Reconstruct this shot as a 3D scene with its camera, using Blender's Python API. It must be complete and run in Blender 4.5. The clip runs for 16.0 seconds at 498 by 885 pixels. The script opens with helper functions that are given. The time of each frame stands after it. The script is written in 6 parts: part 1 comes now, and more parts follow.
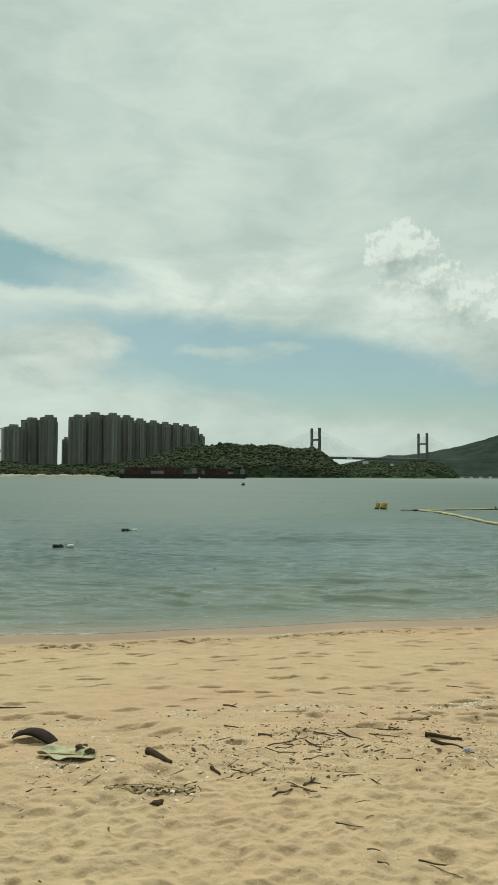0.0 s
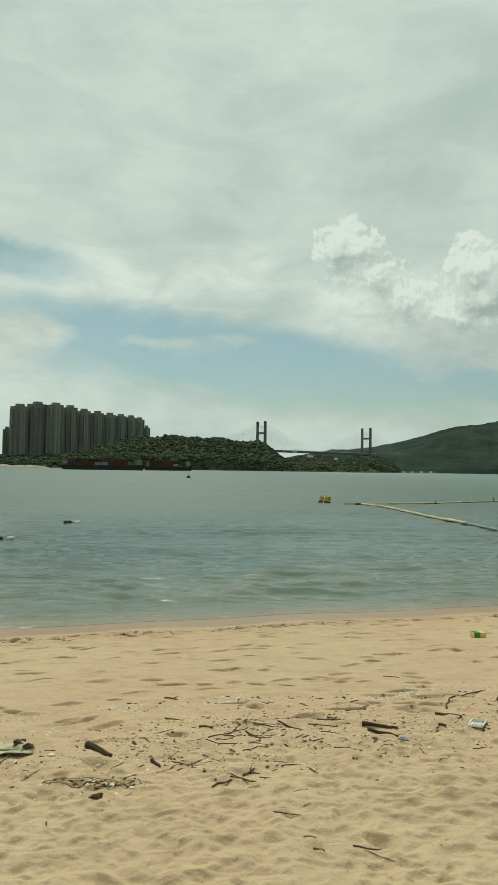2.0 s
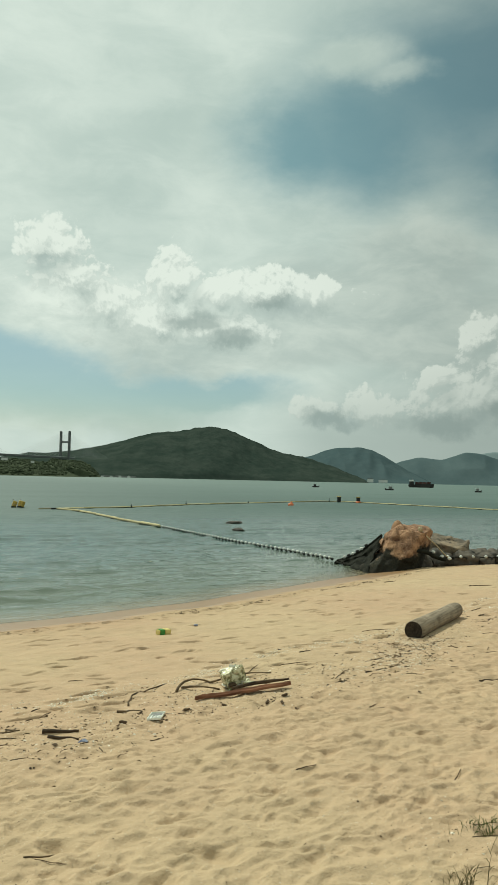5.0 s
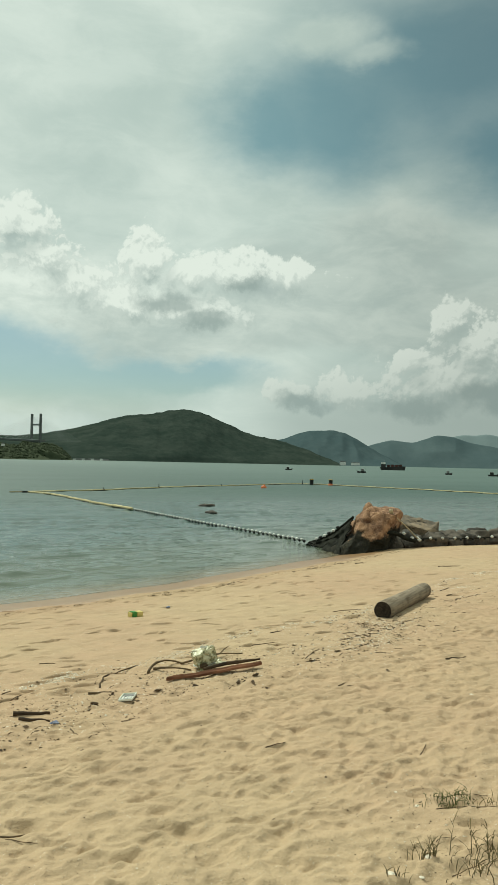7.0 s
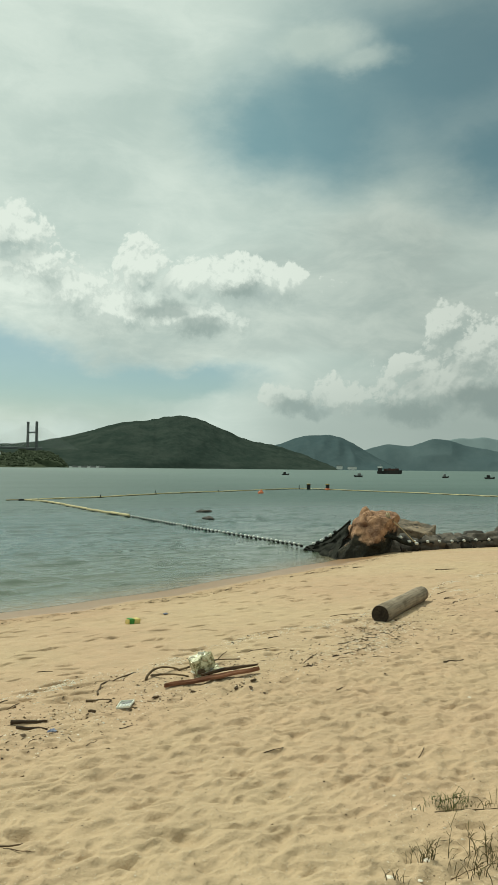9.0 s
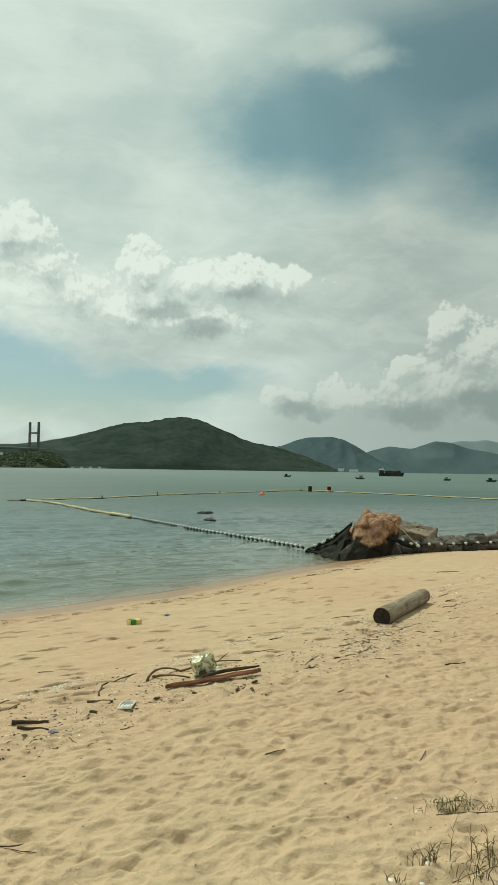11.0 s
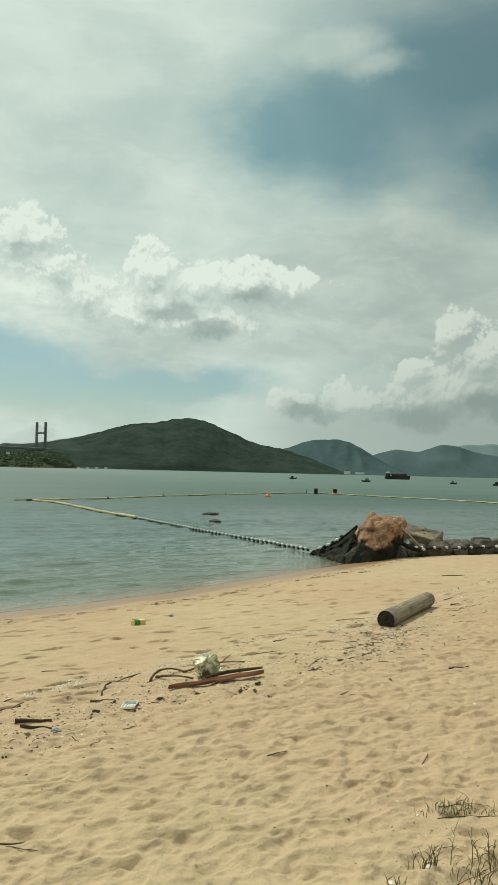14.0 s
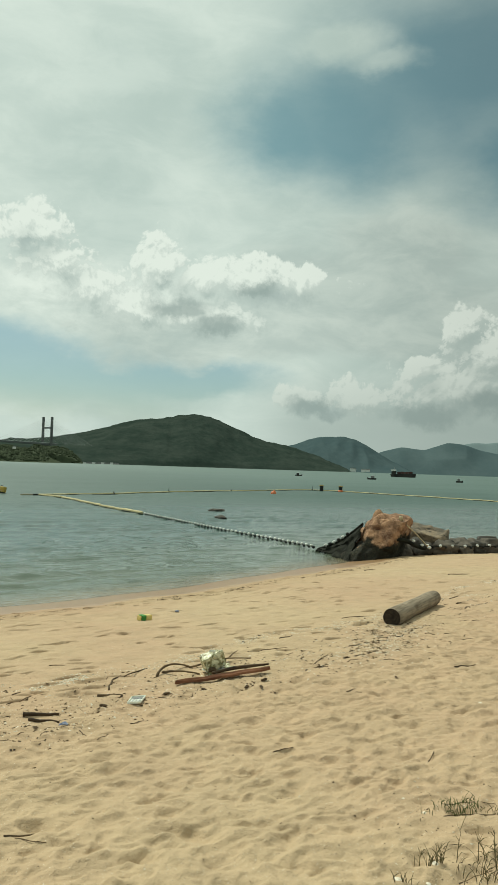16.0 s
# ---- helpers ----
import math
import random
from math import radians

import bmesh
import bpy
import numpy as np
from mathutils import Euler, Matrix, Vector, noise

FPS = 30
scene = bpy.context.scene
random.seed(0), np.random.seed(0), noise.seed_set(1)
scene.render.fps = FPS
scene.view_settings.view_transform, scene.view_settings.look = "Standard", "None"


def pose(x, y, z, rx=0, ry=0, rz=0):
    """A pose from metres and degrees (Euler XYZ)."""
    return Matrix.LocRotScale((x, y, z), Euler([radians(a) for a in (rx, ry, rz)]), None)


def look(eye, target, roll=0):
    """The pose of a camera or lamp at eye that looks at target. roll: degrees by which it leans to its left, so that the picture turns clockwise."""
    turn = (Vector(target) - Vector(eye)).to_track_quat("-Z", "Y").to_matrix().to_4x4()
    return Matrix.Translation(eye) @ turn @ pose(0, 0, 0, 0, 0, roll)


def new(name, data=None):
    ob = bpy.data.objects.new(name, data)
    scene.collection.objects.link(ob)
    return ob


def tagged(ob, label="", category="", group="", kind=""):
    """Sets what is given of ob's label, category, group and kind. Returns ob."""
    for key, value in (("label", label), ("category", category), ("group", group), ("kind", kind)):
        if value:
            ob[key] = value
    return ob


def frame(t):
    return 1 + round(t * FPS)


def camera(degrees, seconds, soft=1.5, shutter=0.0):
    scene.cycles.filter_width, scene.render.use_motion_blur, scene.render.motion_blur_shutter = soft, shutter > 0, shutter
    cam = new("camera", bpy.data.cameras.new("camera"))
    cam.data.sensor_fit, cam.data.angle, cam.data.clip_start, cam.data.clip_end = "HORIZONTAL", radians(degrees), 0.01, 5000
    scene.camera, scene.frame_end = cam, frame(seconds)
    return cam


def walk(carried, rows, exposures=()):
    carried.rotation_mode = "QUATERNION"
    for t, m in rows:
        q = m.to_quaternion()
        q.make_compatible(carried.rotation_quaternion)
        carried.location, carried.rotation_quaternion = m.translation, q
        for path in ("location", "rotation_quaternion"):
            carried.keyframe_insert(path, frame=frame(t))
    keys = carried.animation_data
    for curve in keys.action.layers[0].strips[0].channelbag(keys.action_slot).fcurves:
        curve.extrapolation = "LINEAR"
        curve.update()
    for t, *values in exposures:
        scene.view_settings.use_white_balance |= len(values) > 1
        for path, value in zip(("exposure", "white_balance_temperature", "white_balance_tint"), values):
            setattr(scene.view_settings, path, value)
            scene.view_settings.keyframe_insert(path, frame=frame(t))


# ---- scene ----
cam = camera(38.5, 16.0)
PATH = [
    (0, (-0.093, 0.059, 2.473), (-0.277, 2.049, 2.568), 0.3),
    (0.5, (-0.086, 0.054, 2.476), (-0.15, 2.051, 2.574), 0.6),
    (1, (-0.075, 0.029, 2.487), (-0.073, 2.026, 2.588), 1.2),
    (1.5, (-0.078, 0.025, 2.486), (-0.08, 2.023, 2.576), 1.0),
    (2, (-0.083, 0.033, 2.484), (-0.115, 2.031, 2.56), 0.9),
    (2.5, (-0.076, 0.038, 2.48), (0.023, 2.034, 2.552), 1.3),
    (3, (-0.051, 0.035, 2.476), (0.25, 2.01, 2.567), 1.3),
    (3.5, (-0.032, 0.008, 2.479), (0.456, 1.946, 2.569), 1.2),
    (4, (-0.021, -0.001, 2.476), (0.604, 1.897, 2.551), 1.2),
    (4.5, (-0.02, -0.022, 2.48), (0.702, 1.841, 2.57), 1.3),
    (5, (-0.014, -0.023, 2.477), (0.763, 1.817, 2.581), 1.3),
    (7.5, (0.0, -0.048, 2.476), (0.854, 1.76, 2.527), 1.1),
    (8, (0.005, -0.048, 2.475), (0.862, 1.759, 2.535), 0.8),
    (8.5, (0.002, -0.058, 2.478), (0.86, 1.747, 2.546), 0.8),
    (9, (0.001, -0.061, 2.476), (0.857, 1.746, 2.549), 0.6),
    (11.5, (-0.009, -0.055, 2.473), (0.836, 1.756, 2.552), 1.1),
    (12, (-0.016, -0.057, 2.475), (0.808, 1.764, 2.558), 1.7),
    (12.5, (-0.009, -0.056, 2.473), (0.806, 1.768, 2.568), 1.5),
    (13, (-0.009, -0.058, 2.472), (0.808, 1.765, 2.57), 1.5),
    (13.5, (-0.005, -0.076, 2.478), (0.827, 1.741, 2.562), 1.3),
    (14, (0.002, -0.066, 2.47), (0.837, 1.749, 2.552), 1.4),
    (14.5, (-0.002, -0.072, 2.471), (0.837, 1.742, 2.554), 1.4),
    (15, (-0.005, -0.07, 2.47), (0.84, 1.741, 2.554), 1.5),
    (15.5, (-0.014, -0.07, 2.474), (0.819, 1.746, 2.553), 1.8),
    (16, (-0.022, -0.068, 2.473), (0.799, 1.755, 2.545), 1.9),
]
walk(cam, [(t, look(eye, target, roll)) for t, eye, target, roll in PATH], [(0, -0.10, 6500, -5), (1, -0.14, 6500, -5), (2, -0.14, 6500, -5), (5, -0.01, 6500, -4.5), (16, -0.01, 6500, -4.5)])


SUN_AZ, SUN_EL = -10.0, 53.0
world = bpy.data.worlds.new("world")
scene.world = world
world.use_nodes = True
wt = world.node_tree
bg = wt.nodes["Background"]
bg.inputs[1].default_value = 0.1


class Nodes:
    """Short hand for building node trees."""

    def __init__(self, tree):
        self.tree = tree

    def put(self, socket, value):
        if isinstance(value, bpy.types.NodeSocket):
            self.tree.links.new(value, socket)
        elif value is not None:
            if socket.type == "RGBA" and len(value) == 3:
                value = (*value, 1)
            socket.default_value = value

    def node(self, kind, inputs=(), **props):
        n = self.tree.nodes.new(kind)
        if "operation" in props:
            n.operation, n.use_clamp = props["operation"], props.get("use_clamp", False)
        if "data_type" in props:
            n.data_type, n.blend_type = props["data_type"], props["blend_type"]
        if "interpolation_type" in props:
            n.interpolation_type = props["interpolation_type"]
        if "rotation_type" in props:
            n.rotation_type = props["rotation_type"]
        if "feature" in props:
            n.feature = props["feature"]
        if "attribute_name" in props:
            n.attribute_name = props["attribute_name"]
        for k, v in (inputs.items() if isinstance(inputs, dict) else enumerate(inputs)):
            self.put(n.inputs[k], v)
        return n

    def math(self, op, a, b=None, c=None, clamp=False):
        return self.node("ShaderNodeMath", (a, b, c), operation=op, use_clamp=clamp).outputs[0]

    def vec(self, op, a, b=None, c=None):
        n = self.tree.nodes.new("ShaderNodeVectorMath")
        n.operation = op
        for k, v in enumerate((a, b, c)):
            self.put(n.inputs[k], v)
        return n.outputs[1] if op == "LENGTH" else n.outputs[0]

    def mix(self, f, a, b, blend="MIX"):
        n = self.node("ShaderNodeMix", data_type="RGBA", blend_type=blend)
        self.put(n.inputs[0], f), self.put(n.inputs[6], a), self.put(n.inputs[7], b)
        return n.outputs[2]

    def ramp(self, f, lo, hi, a=0.0, b=1.0):
        return self.node("ShaderNodeMapRange", (f, lo, hi, a, b), interpolation_type="SMOOTHSTEP").outputs[0]

    def noise(self, vec, scale, detail=4.0, rough=0.55, distort=0.0):
        return self.node("ShaderNodeTexNoise", {"Vector": vec, "Scale": scale, "Detail": detail, "Roughness": rough, "Distortion": distort})


# the sky: a hazy blue one, a thin high sheet with two gaps, and banks of cumulus
w = Nodes(wt)
sky_node = wt.nodes.new("ShaderNodeTexSky")
sky_node.sky_type, sky_node.sun_disc = "NISHITA", False
sky_node.sun_elevation, sky_node.sun_rotation = radians(SUN_EL), radians(SUN_AZ)
sky_node.dust_density, sky_node.ozone_density = 1.5, 1.5
sky = sky_node.outputs[0]
way = w.node("ShaderNodeTexCoord").outputs["Generated"]
axes = w.node("ShaderNodeSeparateXYZ", (way,)).outputs
az = w.math("MULTIPLY", w.math("ARCTAN2", axes[0], axes[1]), 57.29578)
el = w.math("MULTIPLY", w.math("ARCSINE", axes[2]), 57.29578)
flat = w.node("ShaderNodeCombineXYZ", (az, el, 0.0)).outputs[0]
roll = w.noise(way, 9.0, 3.0, 0.5).outputs["Color"]
drift = w.noise(w.vec("MULTIPLY", way, (1.0, 1.0, 1.8)), 5.0, 6.0, 0.6).outputs["Color"]
ruffled = w.vec("MULTIPLY_ADD", w.vec("SUBTRACT", w.noise(way, 24.0, 6.0, 0.62).outputs["Color"], (0.5, 0.5, 0.5)), (4.4, 3.4, 0.0), flat)
veil = w.vec("MULTIPLY_ADD", w.vec("SUBTRACT", drift, (0.5, 0.5, 0.5)), (10.0, 6.0, 0.0), flat)


def blobs(place, rows):
    """The union of soft ellipses (azimuth, elevation, half width, half height): 1 in the middle, 0 at the rim."""
    out = None
    for a, e, ra, re in rows:
        d = w.vec("LENGTH", w.vec("MULTIPLY_ADD", place, (1 / ra, 1 / re, 0.0), (-a / ra, -e / re, 0.0)))
        f = w.math("SUBTRACT", 1.0, d)
        out = f if out is None else w.node("ShaderNodeMath", (out, f, 0.25), operation="SMOOTH_MAX").outputs[0]
    return out


HEAPS = [(7.0, 17.4, 2.6, 2.2), (8.6, 15.0, 3.4, 2.9), (11.2, 13.4, 4.2, 2.4), (16.9, 15.6, 3.0, 2.6), (20.4, 14.6, 3.6, 2.4), (14.8, 12.2, 6.5, 2.2),
         (24.4, 14.6, 3.2, 2.2), (21.0, 12.0, 5.0, 1.9), (28.4, 14.8, 3.2, 1.9), (40.6, 11.2, 2.0, 1.9), (42.6, 9.2, 3.2, 2.4), (38.0, 8.2, 1.7, 1.3), (46.0, 8.4, 5.0, 4.0),
         (40.8, 6.4, 5.6, 2.6), (33.0, 5.9, 3.6, 1.7), (28.2, 5.9, 2.6, 1.3)]


def cauliflower(place):
    """The thickness of the heaped cloud at a place of the sky: soft masses with knobs on knobs."""
    shifted = w.vec("MULTIPLY_ADD", w.vec("SUBTRACT", roll, (0.5, 0.5, 0.5)), (3.2, 2.6, 0.0), place)
    knob = w.node("ShaderNodeTexVoronoi", {"Vector": shifted, "Scale": 0.52, "Detail": 3.0, "Roughness": 0.60, "Lacunarity": 2.3, "Smoothness": 0.35}, feature="SMOOTH_F1").outputs[0]
    crisp = w.noise(place, 3.2, 4.0, 0.6).outputs[0]
    lump = w.math("MULTIPLY", w.math("SUBTRACT", 1.16, knob), 0.72)
    return w.math("ADD", blobs(shifted, HEAPS), w.math("ADD", lump, w.math("MULTIPLY", w.math("SUBTRACT", crisp, 0.5), 0.10)))


heap = cauliflower(flat)
near_sun = cauliflower(w.vec("ADD", flat, (-0.22, 0.38, 0.0)))
deep_sun = w.math("SUBTRACT", blobs(flat, HEAPS), blobs(w.vec("ADD", flat, (-0.6, 1.5, 0.0)), HEAPS))
heap_light = w.math("ADD", w.ramp(w.math("SUBTRACT", heap, near_sun), -0.30, 0.30, -0.30, 0.30), w.ramp(deep_sun, -0.65, 0.65, 0.12, 0.88), clamp=True)
heap_cover = w.ramp(heap, 0.0, w.ramp(heap_light, 0.35, 0.75, 1.0, 0.24))
soft_bank = w.ramp(blobs(veil, [(29.0, 13.5, 10.0, 5.0), (36.0, 12.0, 12.0, 4.5), (-21.5, 9.3, 7.0, 2.6), (20.0, 10.5, 14.0, 3.0), (46.0, 10.0, 12.0, 5.0), (35.5, 17.0, 6.5, 4.2)]), 0.0, 0.5)
tilt = w.node("ShaderNodeVectorRotate", {"Vector": veil, "Center": (-2.0, 8.6, 0.0), "Angle": radians(6.5)}, rotation_type="Z_AXIS").outputs[0]
low_gap = w.ramp(blobs(tilt, [(-2.0, 8.4, 30.0, 4.4), (-23.0, 13.6, 10.0, 2.2), (17.0, 9.6, 12.0, 2.4)]), 0.0, 0.55)
high_gap = w.ramp(blobs(veil, [(41.0, 29.0, 22.0, 10.5), (32.0, 26.0, 13.0, 7.0), (60.0, 30.0, 22.0, 14.0), (46.0, 23.0, 12.0, 6.0), (26.5, 25.5, 9.0, 5.0)]), 0.0, 0.85)
streak = w.ramp(blobs(veil, [(31.5, 31.0, 6.5, 2.6), (34.8, 29.7, 4.5, 1.5), (-7.0, 9.5, 5.0, 0.7), (-2.6, 10.1, 3.0, 0.6)]), 0.0, 0.8)
gaps = w.math("MAXIMUM", w.math("MULTIPLY", low_gap, 0.84), w.math("MULTIPLY", high_gap, 0.88))
gaps = w.math("SUBTRACT", gaps, w.math("MULTIPLY", streak, 0.6), clamp=True)
gaps = w.math("MULTIPLY", gaps, w.math("SUBTRACT", 1.0, w.math("MULTIPLY", soft_bank, 0.85)))
grain = w.noise(w.vec("MULTIPLY", way, (1.0, 1.0, 2.5)), 9.0, 6.0, 0.62, 0.4).outputs[0]
broad = w.noise(way, 3.0, 3.0, 0.5).outputs[0]
sheet = w.mix(w.math("ADD", w.math("MULTIPLY", w.ramp(grain, 0.3, 0.72), 0.45), w.math("MULTIPLY", w.ramp(broad, 0.35, 0.65), 0.55)), (5.0, 5.7, 5.55), (7.2, 7.6, 7.3))
hazy = w.mix(w.ramp(el, 0.5, 7.0, 0.85, 0.0), w.mix(1.0, sky, w.mix(w.ramp(el, 8.0, 22.0), (0.62, 0.72, 0.69), (0.53, 0.73, 0.60)), "MULTIPLY"), w.mix(w.ramp(az, 10.0, 30.0), (6.0, 6.05, 5.6), (4.1, 4.55, 4.4)))
base = w.mix(w.math("SUBTRACT", 1.0, gaps), hazy, sheet)
bright = w.ramp(blobs(veil, [(-7.0, 15.0, 17.0, 3.6), (12.0, 13.5, 13.0, 4.0), (-21.0, 9.4, 6.0, 2.0)]), 0.0, 0.7)
base = w.mix(w.math("MULTIPLY", bright, 0.75), base, w.mix(w.ramp(grain, 0.3, 0.7), (6.4, 6.8, 6.55), (8.8, 8.9, 8.5)))
base = w.mix(w.math("MULTIPLY", w.math("MULTIPLY", w.ramp(az, 22.0, 30.0), w.ramp(el, 3.0, 9.0, 0.8, 0.0)), 1.0), base, (4.3, 4.8, 4.65))
base = w.mix(w.math("MULTIPLY", soft_bank, 0.6), base, w.mix(w.ramp(grain, 0.3, 0.7), (4.5, 5.0, 4.9), (6.2, 6.5, 6.2)))
shade = w.ramp(blobs(ruffled, [(26.0, 13.8, 3.0, 1.2), (6.3, 16.2, 1.6, 1.6), (29.5, 5.2, 3.4, 1.3), (44.0, 5.6, 4.5, 1.6)]), 0.0, 0.9)
heap_tone = w.math("SUBTRACT", heap_light, w.math("MULTIPLY", shade, 0.45), clamp=True)
heap_colour = w.mix(heap_tone, (4.2, 4.75, 4.65), (8.1, 8.25, 7.9))
heap_colour = w.mix(w.ramp(el, 4.0, 11.0, 0.6, 0.0), heap_colour, (4.9, 5.3, 5.1))
under = w.ramp(blobs(ruffled, [(18.6, 12.4, 3.4, 1.4), (21.2, 11.3, 2.6, 1.2), (24.6, 14.2, 2.2, 0.9), (44.0, 5.4, 4.5, 1.8), (38.5, 4.6, 4.5, 1.4), (29.0, 5.0, 3.0, 1.0)]), 0.0, 0.7)
lit_sky = w.mix(heap_cover, w.mix(w.math("MULTIPLY", shade, 0.7), base, (4.2, 4.75, 4.75)), heap_colour)
lit_sky = w.mix(w.math("MULTIPLY", under, 0.72), lit_sky, (3.1, 3.65, 3.6))
# the sky dulls away from the sun's side
dull = w.ramp(az, 22.0, 45.0, 1.0, 0.79)
w.put(bg.inputs[0], w.mix(1.0, lit_sky, w.node("ShaderNodeCombineXYZ", (dull, dull, dull)).outputs[0], "MULTIPLY"))

sun = new("sun", bpy.data.lights.new("sun", "SUN"))
sun.data.energy, sun.data.angle, sun.data.color = 3.3, radians(0.8), (1.0, 0.95, 0.86)
sun.matrix_world = look((0, 0, 0), (-math.cos(radians(SUN_EL)) * math.sin(radians(SUN_AZ)), -math.cos(radians(SUN_EL)) * math.cos(radians(SUN_AZ)), -math.sin(radians(SUN_EL))))


# ---- materials ----
def surf(name, dark, light, scale=4.0, rough=0.8, bump=0.3, fine=60.0, depth=0.02, metal=0.0, spots=None, vary=0.0, spec=0.25):
    """A worn surface: two colours mixed by noise at two sizes (cycles per metre), with relief; spots: a third colour in patches."""
    m = bpy.data.materials.new(name)
    m.use_nodes = True
    n = Nodes(m.node_tree)
    b = m.node_tree.nodes["Principled BSDF"]
    co = n.node("ShaderNodeTexCoord").outputs["Object"]
    big, small = n.noise(co, scale, 5.0, 0.6).outputs[0], n.noise(co, fine, 4.0, 0.65).outputs[0]
    f = n.math("ADD", n.math("MULTIPLY", big, 0.65), n.math("MULTIPLY", small, 0.35))
    col = n.mix(n.ramp(f, 0.34, 0.66), dark, light)
    if spots:
        col = n.mix(n.ramp(n.noise(co, scale * 2.3, 3.0).outputs[0], 0.56, 0.66, 0.0, 0.9), col, spots)
    if vary:
        r = n.node("ShaderNodeObjectInfo").outputs["Random"]
        col = n.mix(1.0, col, n.node("ShaderNodeCombineColor", (n.ramp(r, 0, 1, 1 - vary, 1 + vary),) * 3).outputs[0], "MULTIPLY")
    n.put(b.inputs["Base Color"], col)
    n.put(b.inputs["Roughness"], n.ramp(small, 0.2, 0.8, max(rough - 0.12, 0.03), min(rough + 0.12, 1.0)))
    b.inputs["Metallic"].default_value, b.inputs["Specular IOR Level"].default_value = metal, spec
    if bump:
        n.put(b.inputs["Normal"], n.node("ShaderNodeBump", {"Strength": bump, "Distance": depth, "Height": f}).outputs[0])
    return m


def sand_material():
    m = bpy.data.materials.new("beach_sand")
    m.use_nodes = True
    n = Nodes(m.node_tree)
    b = m.node_tree.nodes["Principled BSDF"]
    co = n.node("ShaderNodeTexCoord").outputs["Object"]
    big, mid = n.noise(co, 0.35, 4.0).outputs[0], n.noise(co, 4.0, 5.0, 0.6).outputs[0]
    grit, fleck = n.noise(co, 55.0, 3.0, 0.7).outputs[0], n.noise(co, 120.0, 1.0).outputs[0]
    col = n.mix(n.ramp(big, 0.3, 0.7), (0.462, 0.318, 0.202), (0.476, 0.354, 0.220))
    col = n.mix(n.ramp(mid, 0.35, 0.75, 0.0, 0.5), col, (0.35, 0.26, 0.162))
    col = n.mix(n.ramp(grit, 0.58, 0.75, 0.0, 0.55), col, (0.17, 0.13, 0.085))
    col = n.mix(n.ramp(fleck, 0.70, 0.76, 0.0, 0.7), col, (0.72, 0.66, 0.55))
    height = n.node("ShaderNodeSeparateXYZ", (co,)).outputs[2]
    edge = n.math("ADD", height, n.math("MULTIPLY", n.math("SUBTRACT", n.noise(co, 0.8, 4.0).outputs[0], 0.5), 0.16))
    wet = n.ramp(edge, 0.13, 0.22, 1.0, 0.0)
    damp = n.ramp(edge, 0.16, 0.34, 1.0, 0.0)
    col = n.mix(n.math("MULTIPLY", damp, 0.35), col, n.mix(1.0, col, (0.72, 0.66, 0.58), "MULTIPLY"))
    col = n.mix(wet, col, n.mix(1.0, col, (0.70, 0.57, 0.44), "MULTIPLY"))
    n.put(b.inputs["Base Color"], col)
    n.put(b.inputs["Roughness"], n.ramp(wet, 0.0, 1.0, 0.9, 0.32))
    n.put(b.inputs["Specular IOR Level"], n.ramp(wet, 0.0, 1.0, 0.15, 0.5))
    rough_part = n.math("MULTIPLY", n.math("ADD", n.math("MULTIPLY", grit, 0.5), n.math("MULTIPLY", n.noise(co, 14.0, 5.0, 0.6).outputs[0], 1.4)), n.ramp(wet, 0.0, 1.0, 1.0, 0.1))
    n.put(b.inputs["Normal"], n.node("ShaderNodeBump", {"Strength": 0.8, "Distance": 0.016, "Height": rough_part}).outputs[0])
    return m


